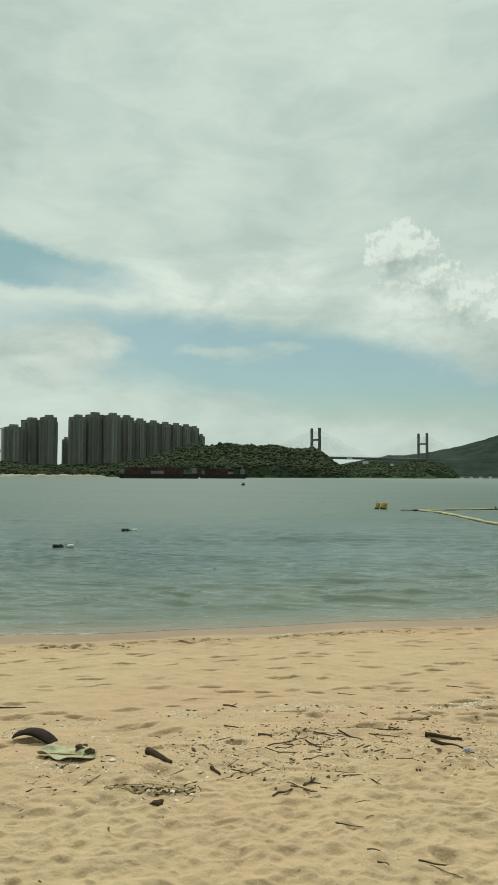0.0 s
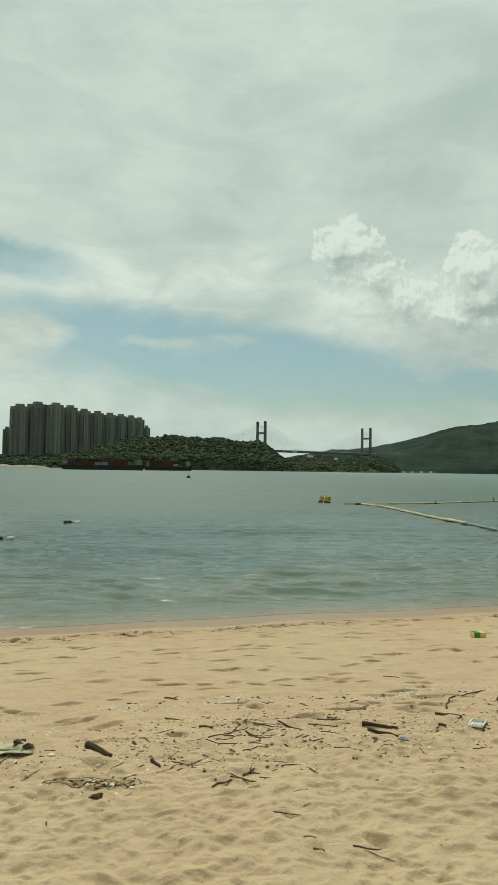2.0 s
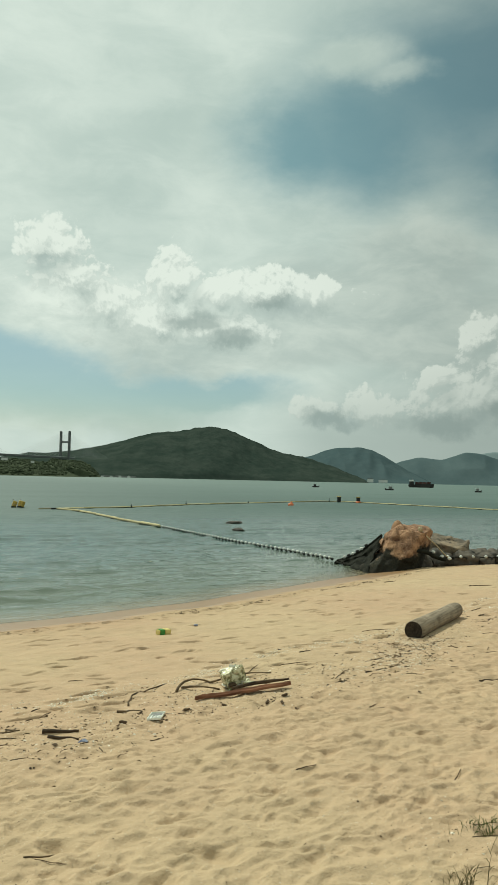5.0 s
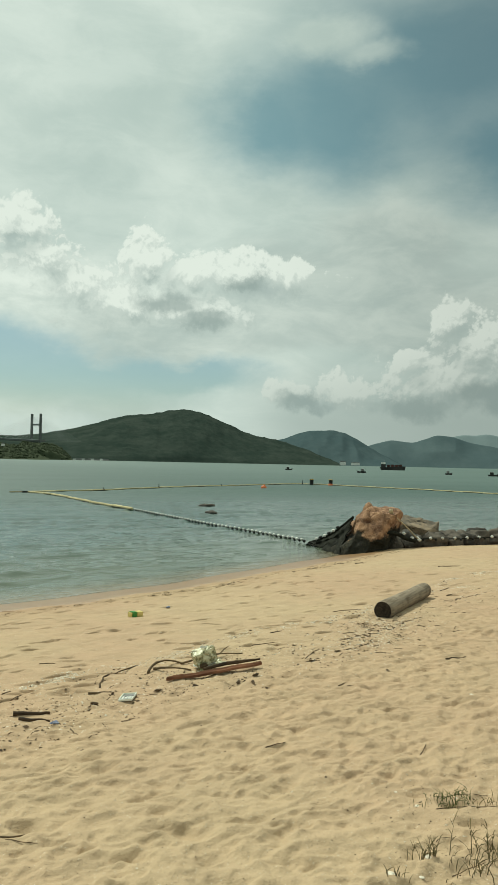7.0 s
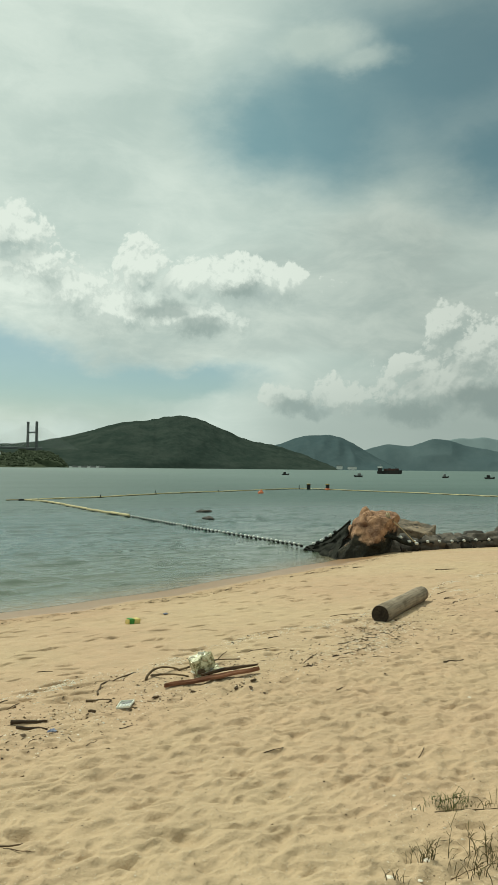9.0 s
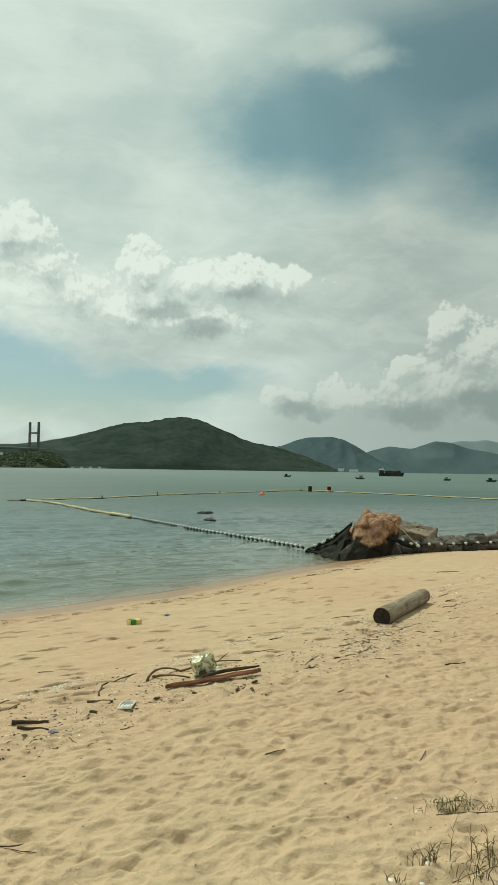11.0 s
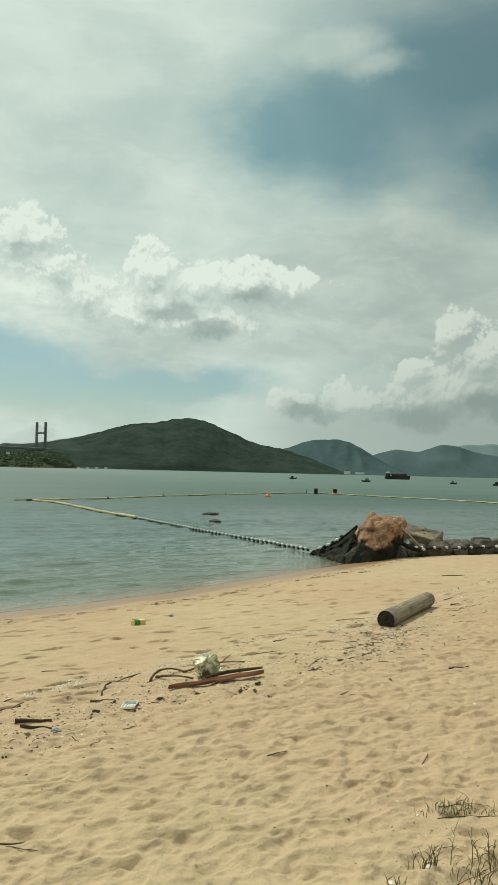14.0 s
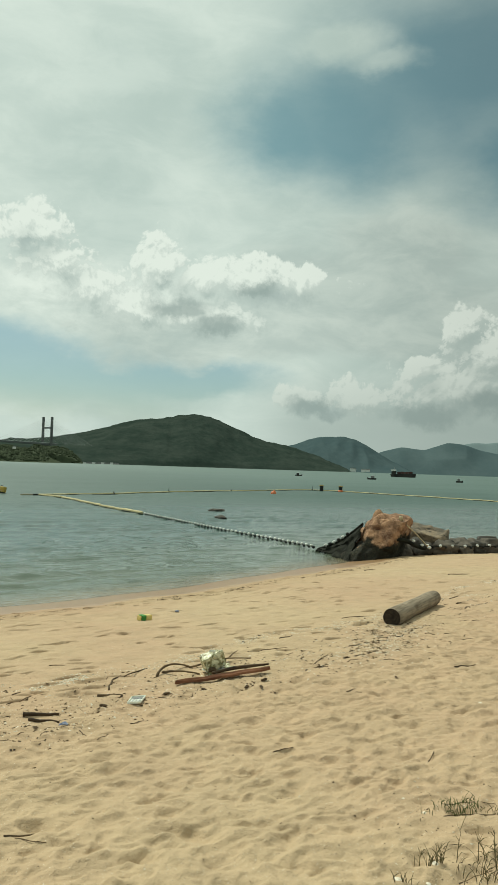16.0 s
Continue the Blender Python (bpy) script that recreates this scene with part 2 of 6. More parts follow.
def water_material():
    m = bpy.data.materials.new("sea_water")
    m.use_nodes = True
    n = Nodes(m.node_tree)
    b = m.node_tree.nodes["Principled BSDF"]
    out = m.node_tree.nodes["Material Output"]
    co = n.node("ShaderNodeTexCoord").outputs["Object"]
    deep = n.node("ShaderNodeAttribute", attribute_name="depth").outputs["Fac"]
    patch = n.noise(n.vec("MULTIPLY", co, (0.25, 1.0, 1.0)), 0.05, 5.0, 0.6).outputs[0]
    col = n.mix(n.ramp(patch, 0.3, 0.7), (0.022, 0.056, 0.044), (0.036, 0.076, 0.060))
    eastward = n.node("ShaderNodeSeparateXYZ", (co,)).outputs[0]
    # base colour paler eastward, in place of the bright sky the sea reflects there
    sky_sheen = n.math("MULTIPLY", n.ramp(eastward, 4.0, 120.0), n.ramp(patch, 0.2, 0.6, 0.6, 1.0))
    col = n.mix(sky_sheen, col, (0.082, 0.128, 0.108))
    col = n.mix(n.ramp(deep, 0.08, 1.5, 0.9, 0.0), col, (0.105, 0.125, 0.088))
    col = n.mix(n.ramp(deep, 0.0, 0.20, 0.9, 0.0), col, (0.205, 0.165, 0.105))
    reach = n.ramp(n.noise(n.vec("MULTIPLY", co, (1.0, 0.3, 0.0)), 0.55, 2.0).outputs[0], 0.45, 0.62)
    # white flecks at the waterline: foam, plus sun glints put into the colour
    froth_glint = n.math("MULTIPLY", n.math("MULTIPLY", n.ramp(deep, 0.0, 0.03, 1.0, 0.0), reach), n.ramp(n.noise(co, 9.0, 5.0, 0.75).outputs[0], 0.48, 0.60))
    col = n.mix(n.math("MULTIPLY", froth_glint, 0.8), col, (0.7, 0.7, 0.66))
    n.put(b.inputs["Base Color"], col)
    n.put(b.inputs["Roughness"], n.ramp(deep, 0.3, 6.0, 0.05, 0.48))
    b.inputs["IOR"].default_value = 1.333
    wide = n.noise(n.vec("MULTIPLY", co, (0.65, 1.0, 1.0)), 1.3, 6.0, 0.62, 0.3).outputs[0]
    fine = n.noise(n.vec("MULTIPLY", co, (0.6, 1.0, 1.0)), 6.0, 4.0, 0.6, 0.5).outputs[0]
    gust = n.ramp(n.noise(n.vec("MULTIPLY", co, (0.3, 1.0, 1.0)), 0.09, 3.0).outputs[0], 0.3, 0.7, 0.35, 1.0)
    stroke = n.ramp(n.noise(n.vec("MULTIPLY", co, (0.32, 1.2, 1.0)), 1.5, 3.0, 0.5, 0.4).outputs[0], 0.56, 0.74, 0.0, 0.012)
    h = n.math("MULTIPLY", n.math("ADD", stroke, n.math("ADD", n.math("MULTIPLY", wide, 0.09), n.math("MULTIPLY", fine, 0.024))), gust)
    n.put(b.inputs["Normal"], n.node("ShaderNodeBump", {"Strength": 1.0, "Distance": 1.0, "Height": h}).outputs[0])
    clear = n.node("ShaderNodeBsdfTransparent", ((0.80, 0.84, 0.74),)).outputs[0]
    body = n.node("ShaderNodeMixShader", (n.math("MAXIMUM", n.ramp(deep, 0.0, 0.008, 0.3, 1.0), froth_glint), clear, b.outputs[0])).outputs[0]
    n.put(out.inputs[0], body)
    return m


SAND, WATER = sand_material(), water_material()
WOODS = surf("island_woods", (0.038, 0.049, 0.028), (0.060, 0.074, 0.042), 0.035, 0.9, 0.5, 0.25, 2.0, spec=0.03)
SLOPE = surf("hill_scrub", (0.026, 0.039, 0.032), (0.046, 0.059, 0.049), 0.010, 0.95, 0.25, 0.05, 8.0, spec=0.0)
# distance haze is painted into these three base colours, paler with each ridge
HAZED_HILL = surf("distant_hill_hazed", (0.056, 0.086, 0.092), (0.072, 0.102, 0.106), 0.004, 1.0, 0.2, 0.03, 8.0, spec=0.0)
MID_HILL = surf("hill_hazed_blue_grey", (0.078, 0.112, 0.118), (0.100, 0.136, 0.140), 0.004, 1.0, 0.3, 0.03, 8.0, spec=0.0)
FAR_HILL = surf("haze_painted_far_ridge", (0.165, 0.215, 0.220), (0.185, 0.235, 0.240), 0.003, 1.0, 0.1, 0.02, 8.0, spec=0.0)
PALE_SHORE = surf("pale_shore", (0.25, 0.235, 0.185), (0.38, 0.355, 0.29), 0.03, 0.9, 0.2, 0.4, 0.5)
CONCRETE = surf("tower_concrete", (0.185, 0.198, 0.172), (0.23, 0.24, 0.21), 0.05, 0.9, 0.1, 0.4, 0.1, vary=0.12)
PALE_WALL = surf("tower_pale_render", (0.175, 0.182, 0.16), (0.215, 0.22, 0.192), 0.05, 0.9, 0.1, 0.4, 0.1)
GLASS_STRIP = surf("tower_window_glass", (0.13, 0.142, 0.128), (0.17, 0.18, 0.16), 0.3, 0.35, 0.0, 0.6)
BRIDGE_GREY = surf("bridge_concrete", (0.10, 0.107, 0.104), (0.14, 0.147, 0.14), 0.05, 0.85, 0.1, 0.3, 0.1)
STAY = surf("stay_cable_sheath", (0.40, 0.41, 0.40), (0.50, 0.51, 0.50), 0.1, 0.6, 0.0)
HULL = surf("barge_hull", (0.018, 0.020, 0.018), (0.05, 0.045, 0.04), 0.3, 0.7, 0.1, 2.0)
RED_BOX = surf("rust_red_container", (0.044, 0.019, 0.015), (0.078, 0.033, 0.026), 0.2, 0.7, 0.1, 1.0, vary=0.35)
GREY_BOX = surf("grey_container", (0.16, 0.16, 0.15), (0.25, 0.25, 0.24), 0.2, 0.7, 0.1, 1.0)
WHITE_PAINT = surf("weathered_white_paint", (0.55, 0.55, 0.51), (0.74, 0.74, 0.70), 3.0, 0.55, 0.05, 30.0)
YELLOW = surf("faded_yellow_plastic", (0.42, 0.28, 0.05), (0.60, 0.42, 0.10), 3.0, 0.55, 0.1, 30.0, 0.005, spots=(0.22, 0.18, 0.09))
BOOM_YELLOW = surf("boom_yellow_fabric", (0.38, 0.32, 0.16), (0.56, 0.49, 0.28), 2.0, 0.7, 0.1, 20.0, 0.01, vary=0.15)
BLACK = surf("black_rubber", (0.012, 0.013, 0.012), (0.03, 0.03, 0.027), 6.0, 0.6, 0.15, 50.0, 0.005)
FLOAT_WHITE = surf("white_net_float", (0.52, 0.52, 0.46), (0.74, 0.73, 0.68), 8.0, 0.5, 0.1, 60.0, 0.004, vary=0.12)
ORANGE = surf("orange_float_plastic", (0.62, 0.16, 0.06), (0.80, 0.26, 0.12), 5.0, 0.5, 0.1, 40.0, 0.004)
ROPE = surf("pale_rope", (0.36, 0.29, 0.18), (0.52, 0.43, 0.29), 20.0, 0.9, 0.5, 120.0, 0.006)
NET = surf("dark_netting", (0.010, 0.011, 0.009), (0.036, 0.036, 0.027), 7.0, 0.95, 0.9, 45.0, 0.03, spec=0.08)
DARK_ROCK = surf("weedy_dark_rock", (0.028, 0.026, 0.021), (0.085, 0.074, 0.058), 3.0, 0.8, 0.8, 16.0, 0.05, spots=(0.12, 0.10, 0.08))
GREY_ROCK = surf("grey_brown_rock", (0.055, 0.048, 0.040), (0.155, 0.130, 0.100), 3.0, 0.85, 0.8, 18.0, 0.04)


def boulder_material():
    """Orange granite, dark with weed and damp below a ragged tide line."""
    m = bpy.data.materials.new("orange_granite_with_tide_line")
    m.use_nodes = True
    n = Nodes(m.node_tree)
    b = m.node_tree.nodes["Principled BSDF"]
    co = n.node("ShaderNodeTexCoord").outputs["Object"]
    patch, grit = n.noise(co, 2.6, 6.0, 0.65).outputs[0], n.noise(co, 24.0, 4.0, 0.7).outputs[0]
    crack = n.node("ShaderNodeTexVoronoi", {"Vector": n.vec("MULTIPLY_ADD", n.noise(co, 3.0, 3.0).outputs["Color"], (0.5, 0.5, 0.5), n.vec("MULTIPLY", co, (1.0, 1.0, 1.5))), "Scale": 2.2}, feature="DISTANCE_TO_EDGE").outputs[0]
    seam = n.ramp(crack, 0.0, 0.025, 1.0, 0.0)
    dry = n.mix(n.ramp(patch, 0.36, 0.64), (0.135, 0.068, 0.040), (0.42, 0.245, 0.140))
    dry = n.mix(n.ramp(grit, 0.5, 0.75, 0.0, 0.5), dry, (0.56, 0.38, 0.25))
    weed = n.mix(n.ramp(patch, 0.35, 0.7), (0.014, 0.014, 0.010), n.mix(n.ramp(grit, 0.4, 0.65), (0.022, 0.021, 0.014), (0.064, 0.058, 0.038)))
    z = n.node("ShaderNodeSeparateXYZ", (co,)).outputs[2]
    line = n.math("ADD", z, n.math("MULTIPLY", n.math("SUBTRACT", n.noise(co, 1.5, 5.0, 0.62).outputs[0], 0.5), 1.1))
    col = n.mix(n.ramp(n.math("ADD", line, n.math("MULTIPLY", n.node("ShaderNodeSeparateXYZ", (co,)).outputs[0], -0.12)), 0.56, 0.70, 1.0, 0.0), dry, weed)
    col = n.mix(n.math("MULTIPLY", seam, 0.5), col, (0.05, 0.034, 0.022))
    n.put(b.inputs["Base Color"], col)
    b.inputs["Roughness"].default_value, b.inputs["Specular IOR Level"].default_value = 0.85, 0.2
    h = n.math("SUBTRACT", n.math("ADD", patch, n.math("MULTIPLY", grit, 0.35)), n.math("MULTIPLY", seam, 0.25))
    n.put(b.inputs["Normal"], n.node("ShaderNodeBump", {"Strength": 0.7, "Distance": 0.05, "Height": h}).outputs[0])
    return m


def grain_material(name, dark, light, along=1.0, across=22.0, rough=0.85):
    """Weathered wood, its grain running along the local x axis."""
    m = bpy.data.materials.new(name)
    m.use_nodes = True
    n = Nodes(m.node_tree)
    b = m.node_tree.nodes["Principled BSDF"]
    co = n.node("ShaderNodeTexCoord").outputs["Object"]
    g = n.noise(n.vec("MULTIPLY", co, (along, across, across)), 2.0, 5.0, 0.65, 0.3).outputs[0]
    p = n.noise(co, 6.0, 4.0).outputs[0]
    f = n.math("ADD", n.math("MULTIPLY", g, 0.6), n.math("MULTIPLY", p, 0.4))
    n.put(b.inputs["Base Color"], n.mix(n.ramp(f, 0.36, 0.64), dark, light))
    b.inputs["Roughness"].default_value, b.inputs["Specular IOR Level"].default_value = rough, 0.2
    n.put(b.inputs["Normal"], n.node("ShaderNodeBump", {"Strength": 0.7, "Distance": 0.006, "Height": f}).outputs[0])
    return m


BOULDER = boulder_material()
LOG_BARK = grain_material("weathered_log_wood", (0.15, 0.115, 0.078), (0.33, 0.27, 0.195))
LOG_END = grain_material("dark_hollow_end_grain", (0.016, 0.012, 0.009), (0.06, 0.045, 0.03), 12.0)
DRIFTWOOD = grain_material("brown_driftwood", (0.026, 0.017, 0.010), (0.105, 0.066, 0.036))
RED_WOOD = grain_material("reddish_driftwood", (0.085, 0.032, 0.016), (0.235, 0.105, 0.055))
TWIG = surf("dry_twig", (0.038, 0.026, 0.015), (0.165, 0.112, 0.062), 8.0, 0.9, 0.3, 80.0, 0.003, vary=0.4)
STRAW = surf("dry_straw", (0.26, 0.20, 0.09), (0.40, 0.31, 0.15), 8.0, 0.8, 0.1, 80.0, 0.002)
HUSK = grain_material("dark_palm_sheath", (0.010, 0.006, 0.004), (0.034, 0.020, 0.012))
LEAF = surf("pale_dried_leaf", (0.31, 0.30, 0.18), (0.45, 0.43, 0.29), 9.0, 0.7, 0.3, 60.0, 0.004, spots=(0.25, 0.20, 0.10))
RAG = surf("pale_blue_rag", (0.42, 0.47, 0.50), (0.62, 0.66, 0.67), 12.0, 0.85, 0.4, 90.0, 0.004)
SHELL = surf("bleached_shell", (0.60, 0.53, 0.41), (0.84, 0.77, 0.64), 30.0, 0.5, 0.1, 150.0, 0.001)
CRUMB = surf("dark_sea_litter", (0.030, 0.020, 0.012), (0.145, 0.095, 0.053), 3.0, 0.9, 0.2, 60.0, 0.003)
IVORY = surf("ivory_plastic", (0.66, 0.66, 0.56), (0.80, 0.80, 0.71), 20.0, 0.4, 0.05, 90.0, 0.001)
PACK_YELLOW = surf("yellow_carton", (0.56, 0.45, 0.14), (0.70, 0.58, 0.23), 25.0, 0.6, 0.1, 90.0, 0.001)
PACK_GREEN = surf("green_carton", (0.045, 0.20, 0.04), (0.09, 0.31, 0.07), 25.0, 0.6, 0.1, 90.0, 0.001)
BLADE = surf("salt_burnt_grass", (0.075, 0.062, 0.024), (0.19, 0.155, 0.07), 15.0, 0.8, 0.0, vary=0.2)
GREEN_BLADE = surf("low_green_grass", (0.060, 0.085, 0.022), (0.135, 0.160, 0.050), 15.0, 0.8, 0.0, vary=0.2)
BROWN_SCRAP = surf("brown_scrap", (0.055, 0.036, 0.017), (0.130, 0.085, 0.040), 5.0, 0.9, 0.2, 60.0, 0.003)
BLUE_BIT = surf("blue_plastic_scrap", (0.07, 0.09, 0.17), (0.30, 0.33, 0.42), 25.0, 0.5, 0.1, 90.0, 0.002)


def film_material():
    """Thin cloudy packaging film: part clear, part pale and glossy, with a faded print."""
    m = bpy.data.materials.new("cloudy_plastic_film")
    m.use_nodes = True
    n = Nodes(m.node_tree)
    b = m.node_tree.nodes["Principled BSDF"]
    co = n.node("ShaderNodeTexCoord").outputs["Object"]
    f = n.noise(co, 16.0, 5.0, 0.65).outputs[0]
    n.put(b.inputs["Base Color"], n.mix(n.ramp(f, 0.4, 0.6), (0.24, 0.22, 0.09), (0.66, 0.63, 0.43)))
    b.inputs["Roughness"].default_value = 0.22
    n.put(b.inputs["Normal"], n.node("ShaderNodeBump", {"Strength": 0.8, "Distance": 0.01, "Height": f}).outputs[0])
    clear = n.node("ShaderNodeBsdfTransparent").outputs[0]
    n.put(m.node_tree.nodes["Material Output"].inputs[0], n.node("ShaderNodeMixShader", (n.ramp(f, 0.3, 0.55, 0.35, 1.0), clear, b.outputs[0])).outputs[0])
    return m


FILM = film_material()


# ---- shaping helpers ----
def lattice(x, y, seed):
    """Smooth value noise in -1..1 over arrays."""
    x, y = np.asarray(x, float), np.asarray(y, float)
    xi, yi = np.floor(x).astype(np.int64), np.floor(y).astype(np.int64)
    u, v = x - xi, y - yi
    u, v = u * u * (3 - 2 * u), v * v * (3 - 2 * v)

    def h(a, b):
        k = (a * 374761393 + b * 668265263 + seed * 974634777) & 0xFFFFFFFF
        k = ((k ^ (k >> 13)) * 1274126177) & 0xFFFFFFFF
        return ((k ^ (k >> 16)) & 0xFFFF) / 32767.5 - 1

    return (h(xi, yi) * (1 - u) + h(xi + 1, yi) * u) * (1 - v) + (h(xi, yi + 1) * (1 - u) + h(xi + 1, yi + 1) * u) * v


def step(a, b, x):
    k = np.clip((np.asarray(x, float) - a) / (b - a), 0, 1)
    return k * k * (3 - 2 * k)


def shore(x):
    """The y of the waterline at x."""
    x = np.asarray(x, float)
    return np.minimum(12.20 + 0.28 * x + 0.02 * np.minimum(x, 0) + 0.014 * np.maximum(x, 0) ** 2, 17.7) + 0.07 * np.sin(x * 0.9 + 1) + 0.04 * np.sin(x * 2.3)


def inland(x, y):
    return (shore(x) - y) * 0.93


rng = random.Random(7)
PRINTS = []
for k in range(1150):
    fx = rng.uniform(-9, 19)
    fs = rng.gauss(1.75, 0.13) if k < 260 else rng.uniform(1.4, 6.4)
    PRINTS.append((fx, float(shore(fx)) - fs / 0.93, rng.uniform(0.05, 0.16), rng.uniform(0.024, 0.055), rng.uniform(-0.3, 0.6), rng.uniform(0.045, 0.075) if k < 260 else rng.uniform(0.020, 0.055)))
while len(PRINTS) < 3100:
    fd, fa = rng.uniform(2.9, 12.0), radians(rng.uniform(-32, 55))
    fx, fy = fd * math.sin(fa), fd * math.cos(fa)
    if inland(fx, fy) > 6.6 + rng.gauss(0, 0.4):
        PRINTS.append((fx, fy, rng.uniform(0.05, 0.13), rng.uniform(0.032, 0.065), rng.uniform(-0.8, 1.0), rng.uniform(0.005, 0.015)))
PRINTS = np.array(PRINTS)


def ground_height(x, y):
    x, y = np.asarray(x, float), np.asarray(y, float)
    s = inland(x, y)
    z = np.where(s > 0, 0.95 * (1 - np.exp(-np.maximum(s, 0) / 6.5)), np.maximum(0.146 * s, -6.0))
    out, bearing = np.hypot(x, y), np.degrees(np.arctan2(x, y))
    near = step(24, 20, out) * step(2.2, 2.6, out) * step(-34, -31, bearing) * step(58, 55, bearing)
    upper = step(5.6, 7.6, s) * near
    wx, wy = x + 0.05 * lattice(x / 0.3, y / 0.3, 21), y + 0.05 * lattice(x / 0.3, y / 0.3, 22)
    ridge = (1 - np.abs(lattice(wx / 0.18, wy / 0.085, 1))) ** 2 + 0.6 * (1 - np.abs(lattice(wx / 0.13 + 9, wy / 0.07, 14))) ** 2
    z = z + upper * (0.013 * ridge + 0.007 * lattice(wx / 0.10, wy / 0.06, 2) + 0.009 * lattice(x / 0.5, y / 0.4, 3) + 0.008 * lattice(wx / 0.05, wy / 0.035, 7) - 0.016)
    dry = step(0.7, 1.7, s) * near
    z = z + dry * (0.010 * lattice(x / 0.6, y / 0.35, 4) + 0.010 * lattice(x / 0.16, y / 0.10, 5) + 0.003 * lattice(x / 0.05, y / 0.05, 6))
    return z


def print_depth(x, y, one):
    """The sand moved by a footprint: a hollow with a low rim."""
    px, py, la, lb, turn, deep = one
    dx, dy = x - px, y - py
    a, b = dx * np.cos(turn) + dy * np.sin(turn), dy * np.cos(turn) - dx * np.sin(turn)
    q = (a / la) ** 2 + (b / lb) ** 2
    return deep * (0.45 * np.exp(-q * 0.5) - 1.2 * np.exp(-q ** 2.2))


def pressed(x, y, z):
    """Footprints, pressed into heights z at places x, y."""
    x, y, z = (np.atleast_1d(np.asarray(v, float)) for v in (x, y, z))
    z = z.copy()
    for k in range(len(x)):
        close = PRINTS[(np.abs(PRINTS[:, 0] - x[k]) < 0.42) & (np.abs(PRINTS[:, 1] - y[k]) < 0.42)]
        if len(close):
            z[k] += print_depth(x[k], y[k], close.T).sum()
    return z


def gz(x, y):
    return float(pressed(x, y, ground_height(x, y))[0])


def sheet_mesh(name, x, y, z, material, smooth=True):
    """A mesh from 2D arrays of places (rows by columns)."""
    r, c = x.shape
    me = bpy.data.meshes.new(name)
    i = np.arange(r * c).reshape(r, c)
    quads = np.stack([i[:-1, :-1], i[:-1, 1:], i[1:, 1:], i[1:, :-1]], -1).reshape(-1, 4)
    me.vertices.add(r * c)
    me.vertices.foreach_set("co", np.stack([x, y, z], -1).astype(np.float32).ravel())
    me.loops.add(quads.size)
    me.loops.foreach_set("vertex_index", quads.astype(np.int32).ravel())
    me.polygons.add(len(quads))
    me.polygons.foreach_set("loop_start", np.arange(0, quads.size, 4, dtype=np.int32))
    me.update(calc_edges=True)
    me.validate()
    if smooth:
        me.polygons.foreach_set("use_smooth", np.ones(len(quads), bool))
    me.materials.append(material)
    return me


def finish(bm, name, material, smooth=True):
    bmesh.ops.recalc_face_normals(bm, faces=bm.faces)
    me = bpy.data.meshes.new(name)
    bm.to_mesh(me)
    bm.free()
    for m in material if isinstance(material, (list, tuple)) else [material]:
        me.materials.append(m)
    if smooth:
        me.polygons.foreach_set("use_smooth", np.ones(len(me.polygons), bool))
    return me


def part(name, bm, material, parent, label="", smooth=False):
    ob = new(name, finish(bm, name, material, smooth))
    ob.parent = parent
    return tagged(ob, label)


def thing(name, m, label, category, group="", bm=None, material=None, smooth=False, kind=""):
    """A top-level thing at the pose m: one mesh, or with no bm an Empty for its parts."""
    ob = new(name, finish(bm, name, material, smooth) if bm else None)
    ob.matrix_world = m
    return tagged(ob, label, category, group, kind)


def box(bm, size, m=Matrix(), bevel=0.0, taper=1.0):
    got = bmesh.ops.create_cube(bm, size=1)["verts"]
    for v in got:
        k = taper if v.co.z > 0 else 1.0
        v.co = Vector((v.co.x * size[0] * k, v.co.y * size[1] * k, v.co.z * size[2]))
    if bevel:
        edges = list({e for v in got for e in v.link_edges})
        got = bmesh.ops.bevel(bm, geom=edges, offset=bevel, segments=2, affect="EDGES")["verts"]
    bmesh.ops.transform(bm, matrix=m, verts=list({v for v in got if v.is_valid}))
    return bm


def tube(bm, points, radii, sides=7, caps=True):
    """A tube through points, with a radius at each."""
    pts = [Vector(p) for p in points]
    rings = []
    for i, p in enumerate(pts):
        d = (pts[min(i + 1, len(pts) - 1)] - pts[max(i - 1, 0)]).normalized()
        a = d.cross(Vector((0, 0, 1)))
        a = a.normalized() if a.length > 0.05 else Vector((1, 0, 0))
        b = d.cross(a).normalized()
        r = radii[i] if isinstance(radii, (list, tuple)) else radii
        rings.append([bm.verts.new(p + r * (math.cos(6.28319 * k / sides) * a + math.sin(6.28319 * k / sides) * b)) for k in range(sides)])
    for u, v in zip(rings, rings[1:]):
        for k in range(sides):
            bm.faces.new((u[k], u[(k + 1) % sides], v[(k + 1) % sides], v[k]))
    if caps:
        bm.faces.new(rings[0][::-1]), bm.faces.new(rings[-1])
    return bm


def lathe(bm, profile, sides=16, m=Matrix()):
    """A turned form from (radius, z) rows."""
    rings = [[bm.verts.new(m @ Vector((r * math.cos(6.28319 * k / sides), r * math.sin(6.28319 * k / sides), z))) for k in range(sides)] for r, z in profile]
    for u, v in zip(rings, rings[1:]):
        for k in range(sides):
            bm.faces.new((u[k], u[(k + 1) % sides], v[(k + 1) % sides], v[k]))
    bm.faces.new(rings[0][::-1]), bm.faces.new(rings[-1])
    return bm


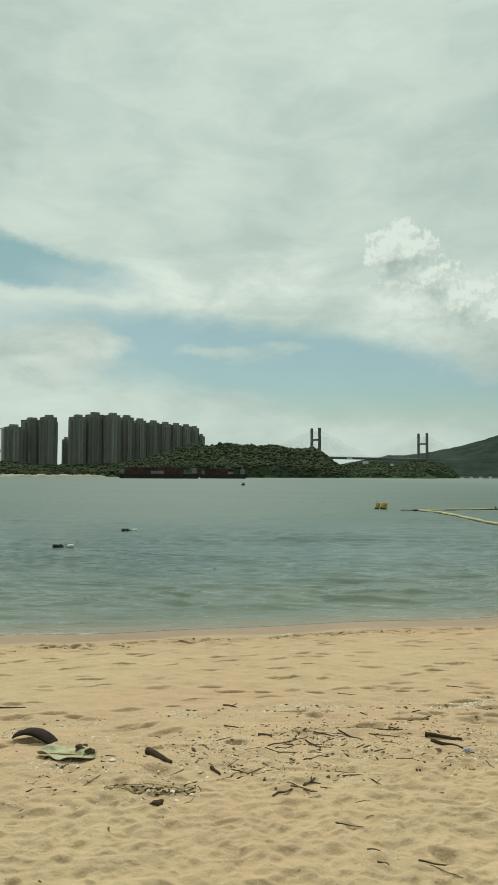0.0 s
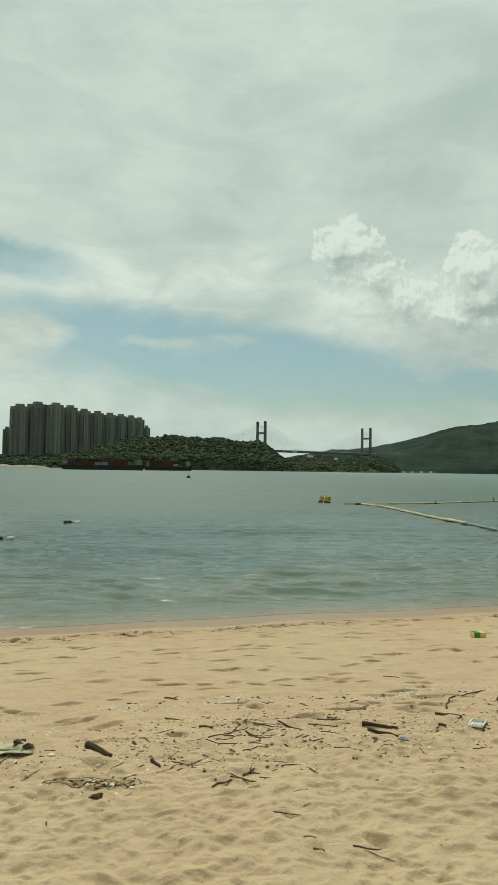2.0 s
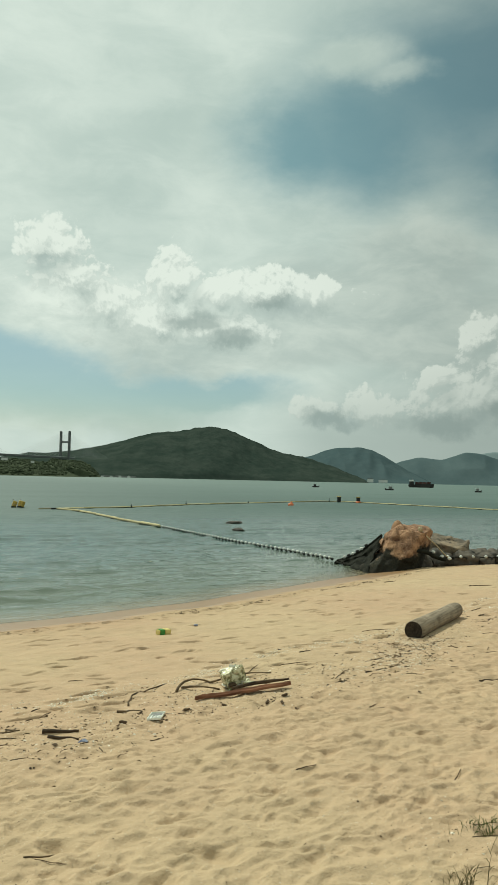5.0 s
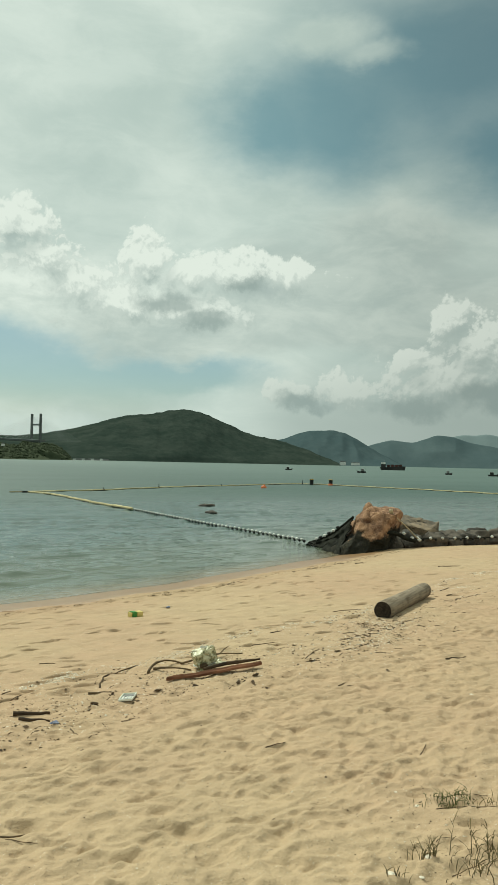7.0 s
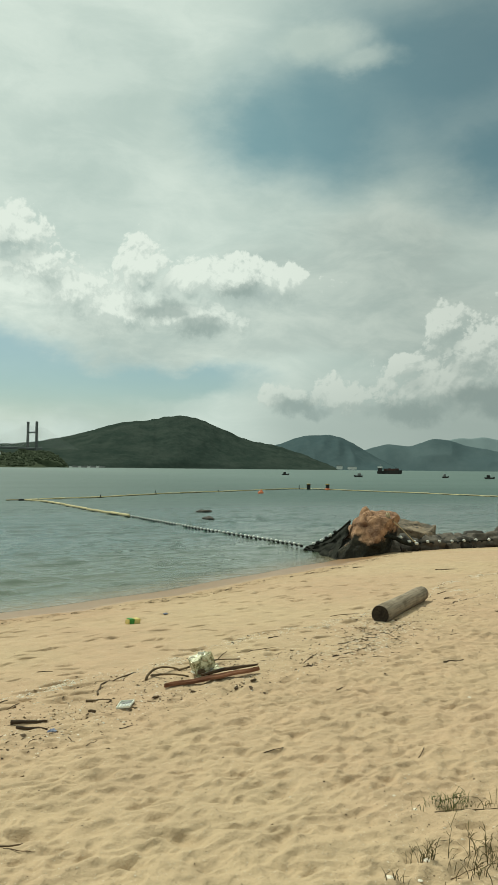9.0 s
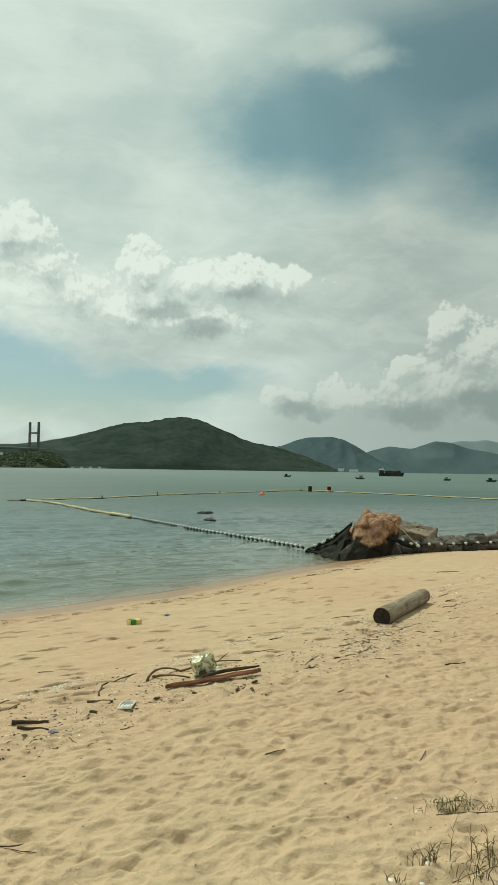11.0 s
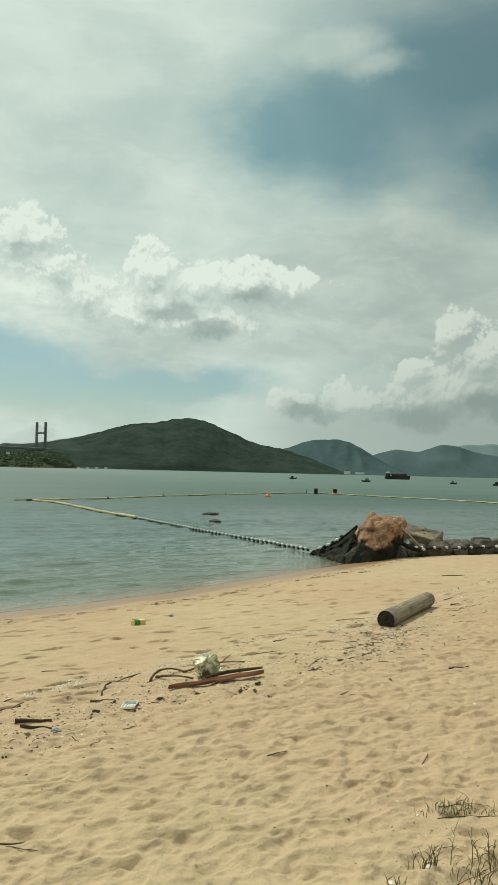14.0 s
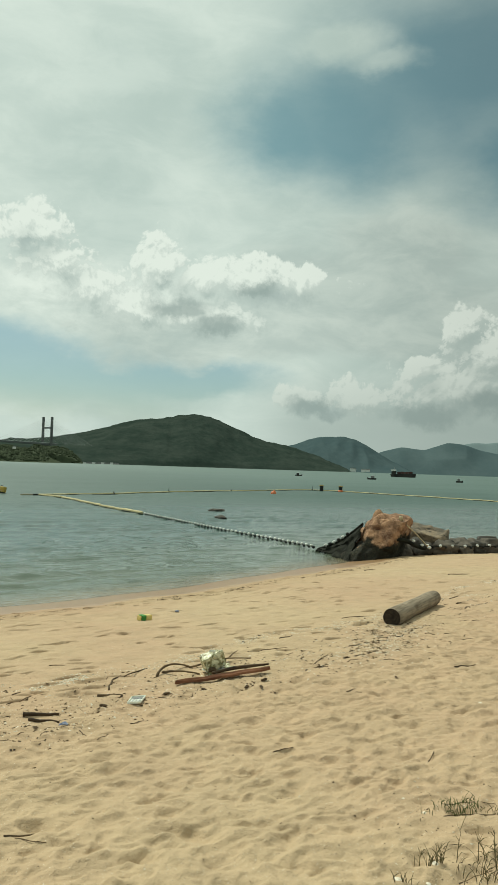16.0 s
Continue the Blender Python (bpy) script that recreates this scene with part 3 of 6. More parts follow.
def stone(bm, size, seed, detail=4, rugged=0.22, facets=0.0):
    """An irregular rock about its base centre."""
    got = bmesh.ops.create_icosphere(bm, subdivisions=detail, radius=1)["verts"]
    off = Vector((seed * 3.7, seed * 1.9, seed * 5.3))
    for v in got:
        d = v.co.normalized()
        if facets:
            d = d * (1 - facets * 0.5) + facets * 0.5 * Vector([math.copysign(abs(c) ** 0.6, c) for c in d])
        k = 1 + rugged * noise.noise(d * 1.3 + off) * 1.6 + rugged * 0.55 * noise.noise(d * 3.1 + off) + rugged * 0.25 * noise.noise(d * 7 + off)
        c = noise.cell(d * 2.2 + off + 0.3 * noise.noise_vector(d * 2 + off)) * rugged * 0.25
        v.co = Vector((d.x * size[0], d.y * size[1], d.z * size[2])) * (k + c)
    return bm


def at(a, d, z=0.0):
    """A place by azimuth in degrees, distance and height."""
    return Vector((d * math.sin(radians(a)), d * math.cos(radians(a)), z))


# ---- ground and water ----
FINE_AZ = np.radians(np.concatenate([np.arange(-180, -34, 5.0), np.arange(-34, 58, 0.15), np.arange(58, 181, 5.0)]))
FINE_AZ[0], FINE_AZ[-1] = -math.pi - 0.002, math.pi
RADII = np.concatenate([np.linspace(0.02, 2.2, 8), np.arange(2.4, 5, 0.009), np.arange(5, 9, 0.010), np.arange(9, 14, 0.018), np.arange(14, 24, 0.06), np.geomspace(26, 4900, 40)])
gr, ga = np.meshgrid(RADII, FINE_AZ, indexing="ij")
gx, gy = gr * np.sin(ga), gr * np.cos(ga)
gh = ground_height(gx, gy)
for one in PRINTS:
    pd, pa = math.hypot(one[0], one[1]), math.atan2(one[0], one[1])
    i0, i1 = np.searchsorted(RADII, (pd - 0.42, pd + 0.42))
    j0, j1 = np.searchsorted(FINE_AZ, (pa - 0.42 / pd, pa + 0.42 / pd))
    gh[i0:i1, j0:j1] += print_depth(gx[i0:i1, j0:j1], gy[i0:i1, j0:j1], one)
ground = new("ground", sheet_mesh("ground", gx, gy, gh, SAND))
tagged(ground, "golden beach sand, dimpled above and wet at the waterline", "sand", kind="structure")

WAVES = [(0.55, 0.013, 80), (0.8, 0.017, 100), (1.15, 0.021, 92), (1.7, 0.022, 84), (2.6, 0.012, 97), (4.1, 0.012, 88), (0.38, 0.004, 70), (0.45, 0.004, 112)]
WATER_AZ = np.radians(np.concatenate([np.arange(-180, -34, 5.0), np.arange(-34, 58, 0.16), np.arange(58, 181, 5.0)]))
WATER_AZ[-1] = math.pi
WATER_R = np.concatenate([np.linspace(4, 8.5, 6), 1 / np.linspace(1 / 9, 1 / 110, 330), np.geomspace(120, 4900, 40)])
wr, wa = np.meshgrid(WATER_R, WATER_AZ, indexing="ij")
wx, wy = wr * np.sin(wa), wr * np.cos(wa)
out_there = -inland(wx, wy)
wz = np.zeros_like(wx)
for n_wave, (length, high, turn) in enumerate(WAVES):
    c, s = math.cos(radians(turn)), math.sin(radians(turn))
    phase = (wx * c + wy * s) * 6.28319 / length + 2.2 * lattice(wx / (length * 2.5), wy / (length * 2.5), 40 + n_wave)
    wz += high * np.sin(phase) * (0.55 + 0.6 * lattice(wx / (length * 4), wy / (length * 1.8), 60 + n_wave))
chop = 0.027 * lattice(wx / 0.8 + 0.4 * wy, wy / 0.38, 80) + 0.022 * lattice(wx / 0.38 + 0.3 * wy, wy / 0.20, 81) + 0.028 * lattice(wx / 1.4 - 0.3 * wy, wy / 0.7, 82)
wz += chop * (0.7 + 0.6 * lattice(wx / 6, wy / 3, 83))
wz *= step(0.0, 3.0, out_there) * step(130, 60, wr) * (0.75 + 0.5 * lattice(wx / 14, wy / 6, 90))
lip = 0.55 + 0.22 * lattice(wx / 1.6, wx * 0 + 3.3, 95)
wz += 0.016 * np.exp(-((out_there - lip) / 0.10) ** 2) * step(-0.9, 0.4, lattice(wx / 1.1, wx * 0 + 1.7, 96))
water_mesh = sheet_mesh("water", wx, wy, wz, WATER)
water_mesh.attributes.new("depth", "FLOAT", "POINT").data.foreach_set("value", np.maximum(wz - ground_height(wx, wy), 0).astype(np.float32).ravel())
water = new("water", water_mesh)
tagged(water, "calm grey-green sea with small ripples", "sea", kind="structure")


# ---- far land ----
def terrain(name, az_span, d_span, cols, rows, height, material, label, category, kind="structure"):
    """A stretch of land as a height field over azimuth and distance."""
    d, a = np.meshgrid(np.linspace(*d_span, rows), np.linspace(*az_span, cols), indexing="ij")
    x, y = d * np.sin(np.radians(a)), d * np.cos(np.radians(a))
    ob = new(name, sheet_mesh(name, x, y, height(a, d, x, y), material))
    return tagged(ob, label, category, kind=kind)


def rise(a, d, elevation):
    """The height that shows at an elevation (degrees) from the beach."""
    return 2.48 + d * np.tan(np.radians(elevation))


def island_height(a, d, x, y):
    front = 1235 + 14 * (a + 25) * 0.45 + 12 * lattice(a * 0.6, a * 0, 5)
    crest = 0.80 + 1.92 * step(-16.5, -8.6, a) * (1 - step(-0.4, 3.0, a)) - 0.45 * step(3.5, 9.5, a) + 0.10 * lattice(a * 0.5, a * 0, 8) + 0.07 * lattice(a * 1.4, a * 0, 9)
    prof = 0.30 * step(0, 30, d - front) + 0.70 * step(10, 300, d - front)
    z = -3 + (rise(a, 1520.0, crest) * np.clip(prof, 0, 1) + 3) * step(-6, 8, d - front)
    z = z * (1 - 0.45 * step(300, 420, d - front))
    tufts = np.abs(lattice(x / 7, y / 9, 11)) * 4.5 + 2.0 * lattice(x / 3.2, y / 4, 12) + 3.0 * lattice(x / 30, y / 30, 13)
    z = z + (tufts - 2) * step(4, 26, d - front) * step(0.2, 0.8, prof + 0.3)
    return z * (1 - step(8.5, 10.2, a)) - 3 * step(8.5, 10.2, a)


island = terrain("island_hill", (-27.5, 10.4), (1225, 1640), 520, 150, island_height, WOODS, "low wooded island with dense dark green trees", "hill")


def low_land(a, d, x, y):
    crest = 1.02 + 0.16 * lattice(a * 0.9, a * 0, 51) + 0.10 * lattice(a * 2.4, a * 0, 52)
    crest = crest * step(0.5, 2.5, a) * (1 - step(9.6, 11.6, a))
    p = np.clip((d - 1900) / 240, 0, 1)
    return -3 + (rise(a, 2140.0, crest) + 3 + 4 * np.abs(lattice(x / 9, y / 12, 53))) * (0.45 * step(0, 0.06, p) + 0.55 * p) * step(0.02, 0.2, crest)


def woodland():
    """Tree crowns over the island, as many rough clumps."""
    r, verts, faces = random.Random(3), [], []
    seed_bm = bmesh.new()
    bmesh.ops.create_icosphere(seed_bm, subdivisions=1, radius=1)
    seed_bm.verts.ensure_lookup_table()
    unit = np.array([v.co[:] for v in seed_bm.verts])
    tris = np.array([[v.index for v in f.verts] for f in seed_bm.faces])
    seed_bm.free()
    for k in range(8600):
        a, d = r.uniform(-25.5, 8.6), r.uniform(1265, 1620)
        if k < 420:
            d = 1254 + 6.3 * (a + 25) + r.uniform(0, 26)
        px, py = d * math.sin(radians(a)), d * math.cos(radians(a))
        field = island_height
        if k > 7300:
            a, d, field = r.uniform(1.2, 11.0), r.uniform(1905, 2140), low_land
            px, py = d * math.sin(radians(a)), d * math.cos(radians(a))
        z = float(field(np.array([a]), np.array([float(d)]), np.array([px]), np.array([py]))[0])
        if z < 2:
            continue
        size = r.uniform(2.2, 5.0)
        lump = 1 + 0.22 * lattice(unit[:, 0] * 2.1 + k, unit[:, 1] * 2.1 + unit[:, 2] * 1.7, 70) + 0.2 * lattice(unit[:, 0] * 5 + k, unit[:, 2] * 5 + unit[:, 1] * 3, 71)
        p = unit * lump[:, None] * np.array([size, size, size * r.uniform(0.5, 0.8)]) + np.array([px, py, z + size * 0.12])
        faces.append(tris + len(verts) * len(unit))
        verts.append(p)
    me = bpy.data.meshes.new("woodland")
    me.from_pydata(np.concatenate(verts).tolist(), [], np.concatenate(faces).tolist())
    me.materials.append(WOODS)
    me.polygons.foreach_set("use_smooth", np.ones(len(me.polygons), bool))
    tagged(new("woodland", me), "dense dark green tree crowns covering the island", "woods", kind="stuff")


woodland()


def bank_height(a, d, x, y):
    keep = step(-27, -24.5, a) * (1 - step(-17.5, -15.8, a))
    return -2 + keep * (2 + 3.2 + 1.4 * lattice(a * 3, d / 9, 15) + 0.8 * lattice(a * 9, d / 4, 16)) * step(0, 10, d - 1216 - 4 * lattice(a * 1.2, a * 0, 17))


terrain("shore_bank", (-27, -15.6), (1212, 1246), 160, 14, bank_height, PALE_SHORE, "pale sandy bank along the island shore", "shore")


def ridge_line(a, knots):
    """A crest's elevation in degrees by azimuth, gliding through a few knots."""
    ka, ke = zip(*knots)
    return sum(np.interp(a + o, ka, ke) for o in (-0.36, -0.18, 0.0, 0.18, 0.36)) / 5


def hill_height(a, d, x, y):
    crest = ridge_line(a, ((-1, 0.0), (2, 1.0), (6, 1.70), (8.8, 1.92), (11.4, 2.45), (15.0, 3.55), (17.4, 3.82), (20.0, 4.25), (21.4, 3.95), (25.6, 2.15), (27.3, 1.92), (30.2, 1.0), (32.6, 0.0), (34, 0.0)))
    crest = crest + 0.05 * lattice(a * 0.9, a * 0, 23) + 0.03 * lattice(a * 2.6, a * 0, 24)
    shore_d = 2500 + 24 * np.maximum(a - 10, 0)
    p = np.clip((d - shore_d) / (3420 - shore_d), 0, 1)
    spur = 0.42 * (1 - np.abs(lattice(a * 0.42 + 0.7 * p, p * 1.1, 25))) - 0.20 + 0.13 * lattice(a * 0.9 + 1.3 * p, p * 2.6, 26) + 0.04 * lattice(a * 2.2 + 2 * p, p * 5, 29)
    prof = 0.03 * step(0, 0.05, p) + 0.97 * p ** 0.95 * (1 + spur * (1 - p))
    z = rise(a, 3420.0, crest) * prof + (2.2 * lattice(x / 22, y / 30, 27) + 0.9 * lattice(x / 9, y / 14, 28)) * step(0.02, 0.1, p)
    return np.where(p <= 0, -3, z) * step(0.02, 0.2, crest) - 3 * (1 - step(0.02, 0.2, crest))


terrain("near_hill", (-1, 34), (2480, 3430), 560, 130, hill_height, SLOPE, "broad green scrub-covered hill across the strait", "hill")


def second_height(a, d, x, y):
    crest = ridge_line(a, ((22, 0.0), (25, 1.2), (27.6, 1.95), (29.0, 2.50), (30.4, 2.72), (31.8, 2.78), (32.8, 2.48), (34.4, 1.70), (36.0, 0.7), (37.5, 0.0), (43, 0.0)))
    crest = np.maximum(crest + 0.06 * lattice(a * 1.1, a * 0, 33) * step(0.1, 0.5, crest), -0.05)
    p = np.clip((d - 3700) / 500, 0, 1)
    return -3 + (rise(a, 4200.0, crest) + 3) * p * (1 + (0.5 * (1 - np.abs(lattice(a * 0.6 + 0.6 * p, p * 1.2, 34))) - 0.22 + 0.16 * lattice(a * 1.6, p * 3, 36)) * (1 - p)) + 2 * lattice(x / 25, y / 30, 35) * step(0.05, 0.2, p) * step(0.2, 0.6, crest)


terrain("second_hill", (22, 43), (3690, 4210), 300, 50, second_height, HAZED_HILL, "hills further along the strait, tinted blue-green with painted haze", "hill")


def third_height(a, d, x, y):
    crest = ridge_line(a, ((33, 0.8), (35.0, 1.72), (36.6, 2.06), (38.0, 1.78), (39.6, 2.46), (41.0, 2.38), (42.2, 1.98), (44.6, 1.45), (48, 1.2), (56, 0.6)))
    crest = crest + 0.05 * lattice(a * 1.3, a * 0, 46)
    p = np.clip((d - 4260) / 250, 0, 1)
    return -3 + (rise(a, 4510.0, crest) + 3) * p * (1 + (0.4 * (1 - np.abs(lattice(a * 0.8 + 0.5 * p, p * 1.2, 47))) - 0.18) * (1 - p))


terrain("third_hill", (33, 56), (4250, 4515), 300, 30, third_height, MID_HILL, "wooded hills at the end of the strait, painted blue-grey with haze", "hill")


def far_height(a, d, x, y):
    crest = ridge_line(a, ((30, 0.9), (34, 1.3), (38, 1.7), (41, 2.42), (43.5, 2.55), (46, 2.2), (50, 2.0), (60, 1.2), (70, 0.8))) + 0.05 * lattice(a * 1.1, a * 0, 43)
    p = np.clip((d - 4560) / 270, 0, 1)
    return -3 + (rise(a, 4830.0, crest) + 3) * p


tagged(terrain("backdrop", (30, 70), (4550, 4840), 300, 24, far_height, FAR_HILL, "mountain ridge on the horizon, painted hazy blue", "mountain"), kind="structure")


# ---- residential towers on the island ----
def tower(az_mid, d, top, width, turn, low=8.0):
    high = float(rise(az_mid, d, top)) - low
    t = thing("apartment_tower", Matrix.Translation(at(az_mid, d, low)) @ pose(0, 0, 0, 0, 0, turn - az_mid), "tall grey apartment tower block with ribbed facades", "building", "island apartment towers")
    half, core = width / 2, width * 0.36
    bm = bmesh.new()
    box(bm, (core * 2, core * 2, high), pose(0, 0, high / 2))
    part("wall", bm, CONCRETE, t)
    for k in range(4):
        turned = pose(0, 0, 0, 0, 0, 90 * k)
        bay = bmesh.new()
        box(bay, (width * 0.30, half - core + 1, high - 3 - 1.5 * k), turned @ pose(0, core + (half - core) / 2, (high - 3 - 1.5 * k) / 2))
        b = part("bay", bay, PALE_WALL if k % 2 else CONCRETE, t)
        glass = bmesh.new()
        box(glass, (width * 0.12, 0.5, high - 12), turned @ pose(0, half + 0.4, high / 2 - 2))
        part("window_column", glass, GLASS_STRIP, b)
        for side in (-1, 1):
            glass = bmesh.new()
            box(glass, (width * 0.055, 0.5, high - 9), turned @ pose(side * width * 0.26, core + 0.2, high / 2 - 1))
            part("window_column", glass, GLASS_STRIP, t)
            fin = bmesh.new()
            box(fin, (width * 0.035, 1.6, high - 1), turned @ pose(side * width * 0.335, core + 0.6, high / 2))
            part("fin", fin, PALE_WALL, t)
    bm = bmesh.new()
    box(bm, (width * 0.42, width * 0.34, 7), pose(width * 0.04, 0, high + 3.4))
    part("roof_house", bm, CONCRETE, t)
    bm = bmesh.new()
    box(bm, (width * 0.78, width * 0.78, 1.6), pose(0, 0, high + 0.6))
    part("parapet", bm, PALE_WALL, t)
    return t


for a, d, e, wd, tn in ((-23.65, 1580, 3.62, 38, 20), (-22.3, 1610, 4.18, 41, 35), (-21.05, 1590, 4.42, 38, 15), (-19.72, 1680, 2.75, 15, 30), (-18.85, 1585, 4.5, 36, 25),
                        (-17.55, 1600, 4.72, 38, 40), (-16.2, 1590, 4.70, 36, 20), (-15.1, 1640, 4.55, 33, 30), (-14.05, 1680, 4.32, 32, 22), (-13.0, 1690, 4.18, 31, 24),
                        (-12.05, 1700, 4.08, 30, 26), (-11.2, 1710, 4.0, 29, 28), (-10.4, 1720, 3.92, 28, 30), (-9.72, 1730, 3.78, 24, 30), (-9.15, 1740, 3.15, 17, 30)):
    tower(a, d, e, wd, tn)


# ---- bridges ----
def stayed_bridge():
    foot_a, foot_b = at(0.06, 2170), at(8.42, 2460)
    run = foot_b - foot_a
    length, turn = run.length, math.degrees(math.atan2(run.y, run.x))
    t = thing("cable_stayed_bridge", Matrix.Translation(foot_a) @ pose(0, 0, 0, 0, 0, turn), "grey cable-stayed bridge with two H-shaped concrete pylons", "bridge")
    bm = bmesh.new()
    box(bm, (length + 330, 34, 5.5), pose(length / 2 - 135, 0, 60.5), 0.8)
    part("deck", bm, BRIDGE_GREY, t)
    for side in (-1, 1):
        bm = bmesh.new()
        box(bm, (length + 330, 0.6, 1.2), pose(length / 2 - 135, side * 16.6, 63.8))
        part("parapet", bm, STAY, t)
    for k, x in enumerate((0.0, length)):
        bm = bmesh.new()
        box(bm, (11, 46, 8), pose(x, 0, 4))
        pylon = part("pylon", bm, BRIDGE_GREY, t)
        for side in (-1, 1):
            leg = bmesh.new()
            box(leg, (8.0, 7.0, 146), pose(x, side * 19.5, 77), 0.5, 0.86)
            part("leg", leg, BRIDGE_GREY, pylon)
        for z, hgt in ((114, 5.5), (56, 6.0)):
            beam = bmesh.new()
            box(beam, (6.0, 36, hgt), pose(x, 0, z))
            part("cross_beam", beam, BRIDGE_GREY, pylon)
        for side in (-1, 1):
            for way_along in (-1, 1):
                for n_stay in range(11):
                    bm = bmesh.new()
                    reach = (38 + n_stay * 16.4) * way_along
                    tube(bm, [(x + 2 * way_along, side * 18.5, 92 + n_stay * 5.0), (x + reach, side * 16.5, 63.5)], 0.24, 4)
                    part("stay_cable", bm, STAY, t)
    for x in (-230, -120):
        bm = bmesh.new()
        box(bm, (6, 22, 57), pose(x, 0, 28.5), 0.5)
        part("pier", bm, BRIDGE_GREY, t)


def suspension_bridge():
    t = thing("suspension_bridge", Matrix.Translation(at(-24.42, 2200)) @ pose(0, 0, 0, 0, 0, 24.4), "pale suspension bridge tower and deck beyond the towers", "bridge")
    for y in (-14, 14):
        bm = bmesh.new()
        box(bm, (5.5, 6.5, 140), pose(0, y, 70), 0.4, 0.9)
        part("tower_leg", bm, STAY, t)
    bm = bmesh.new()
    box(bm, (340, 30, 6), pose(-160, 0, 73), 0.5)
    part("deck", bm, STAY, t)
    for y in (-14, 14):
        bm = bmesh.new()
        tube(bm, [(0, y, 140)] + [(-20.0 * k, y, 76 + 64 * (1 - k / 16) ** 2) for k in range(1, 17)], 0.8, 5)
        part("main_cable", bm, STAY, t)


stayed_bridge()
suspension_bridge()


# ---- houses and works on the far shores ----
def shore_house(a, d, size, z=2.0, colour=None):
    t = thing("shore_house", Matrix.Translation(at(a, d, z)) @ pose(0, 0, 0, 0, 0, -a), "small pale house low on the far shore", "house", "far shore houses")
    bm = bmesh.new()
    box(bm, size, pose(0, 0, size[2] / 2))
    part("wall", bm, colour or WHITE_PAINT, t)
    bm = bmesh.new()
    box(bm, (size[0] * 1.06, size[1] * 1.1, size[2] * 0.22), pose(0, 0, size[2] * 1.1), 0.0, 0.7)
    part("roof", bm, BRIDGE_GREY, t)


for a, d, size, z in ((4.0, 2040, (16, 8, 7), 40), (2.75, 2050, (14, 8, 5), 54), (6.05, 1990, (9, 8, 6), 33), (32.6, 3600, (30, 12, 16), 3), (33.6, 3600, (44, 12, 12), 3), (8.9, 2420, (14, 8, 7), 20)):
    shore_house(a, d, size, z)
quay = thing("sea_wall", Matrix.Translation(at(12.6, 2492)) @ pose(0, 0, 0, 0, 0, -12.6), "long low pale sea wall at the foot of the hill", "wall")
for k in range(12):
    bm = bmesh.new()
    box(bm, (9.99, 8, 5.0 + 3.0 * ((k * 7) % 4) / 3), pose(-55 + 10 * k, 0, 2.2), 0.05)
    part("wall_block", bm, GREY_BOX if k % 3 else WHITE_PAINT, quay)


terrain("wooded_point", (0, 12), (1890, 2150), 220, 60, low_land, WOODS, "dark wooded point under the bridge", "woods")


# ---- vessels ----
def barge(a, d, length, turn, rows, label, cabin_end):
    t = thing("container_barge", Matrix.Translation(at(a, d)) @ pose(0, 0, 0, 0, 0, -a + turn), label, "barge", "barges off the island")
    bm = bmesh.new()
    wide = 15.0
    outline = [(-length / 2, wide * 0.28), (-length / 2 + 5, wide / 2), (length / 2 - 3, wide / 2), (length / 2, wide * 0.4)]
    ring = [(x, -y) for x, y in outline] + [(x, y) for x, y in reversed(outline)]
    low = [bm.verts.new((x * 0.96, y * 0.9, -0.8)) for x, y in ring]
    top = [bm.verts.new((x, y, 4.3 if abs(x) < length / 2 - 4 else 5.0)) for x, y in ring]
    for k in range(len(ring)):
        bm.faces.new((low[k], low[(k + 1) % len(ring)], top[(k + 1) % len(ring)], top[k]))
    bm.faces.new(top), bm.faces.new(low[::-1])
    part("hull", bm, HULL, t)
    n_box = int((length - 16) / 6.3)
    for k in range(n_box):
        for lay in range(rows):
            for lane in (-1, 1):
                bm = bmesh.new()
                box(bm, (6.05, 5.6, 3.1), pose(-length / 2 + 9 + 6.3 * k, lane * 2.9, 5.9 + 3.2 * lay), 0.08)
                part("container", bm, GREY_BOX if (k, lay) in ((4, 0), (5, 0)) else RED_BOX, t)
    bm = bmesh.new()
    box(bm, (4.5, 9, 7.5), pose(cabin_end * (length / 2 - 4.5), 0, 6.6), 0.2)
    cabin = part("wheelhouse", bm, GREY_BOX, t)
    for y in (-2.6, 0, 2.6):
        bm = bmesh.new()
        box(bm, (4.7, 1.7, 1.3), pose(cabin_end * (length / 2 - 4.5), y, 8.8))
        part("window", bm, GLASS_STRIP, cabin)
    bm = bmesh.new()
    box(bm, (3.6, 7, 4.0), pose(-cabin_end * (length / 2 - 4.0), 0, 6.6), 0.2)
    part("deckhouse", bm, GREY_BOX, t)
    bm = bmesh.new()
    tube(bm, [(cabin_end * (length / 2 - 4.5), 0, 8.6), (cabin_end * (length / 2 - 4.5), 0, 13.5)], 0.22, 6)
    part("mast", bm, GREY_BOX, t)


barge(-12.45, 700, 78, 2, 2, "long dark barge stacked with rust-red containers", 1)
barge(-7.35, 790, 52, 0, 2, "dark barge with a single block of red containers", 1)


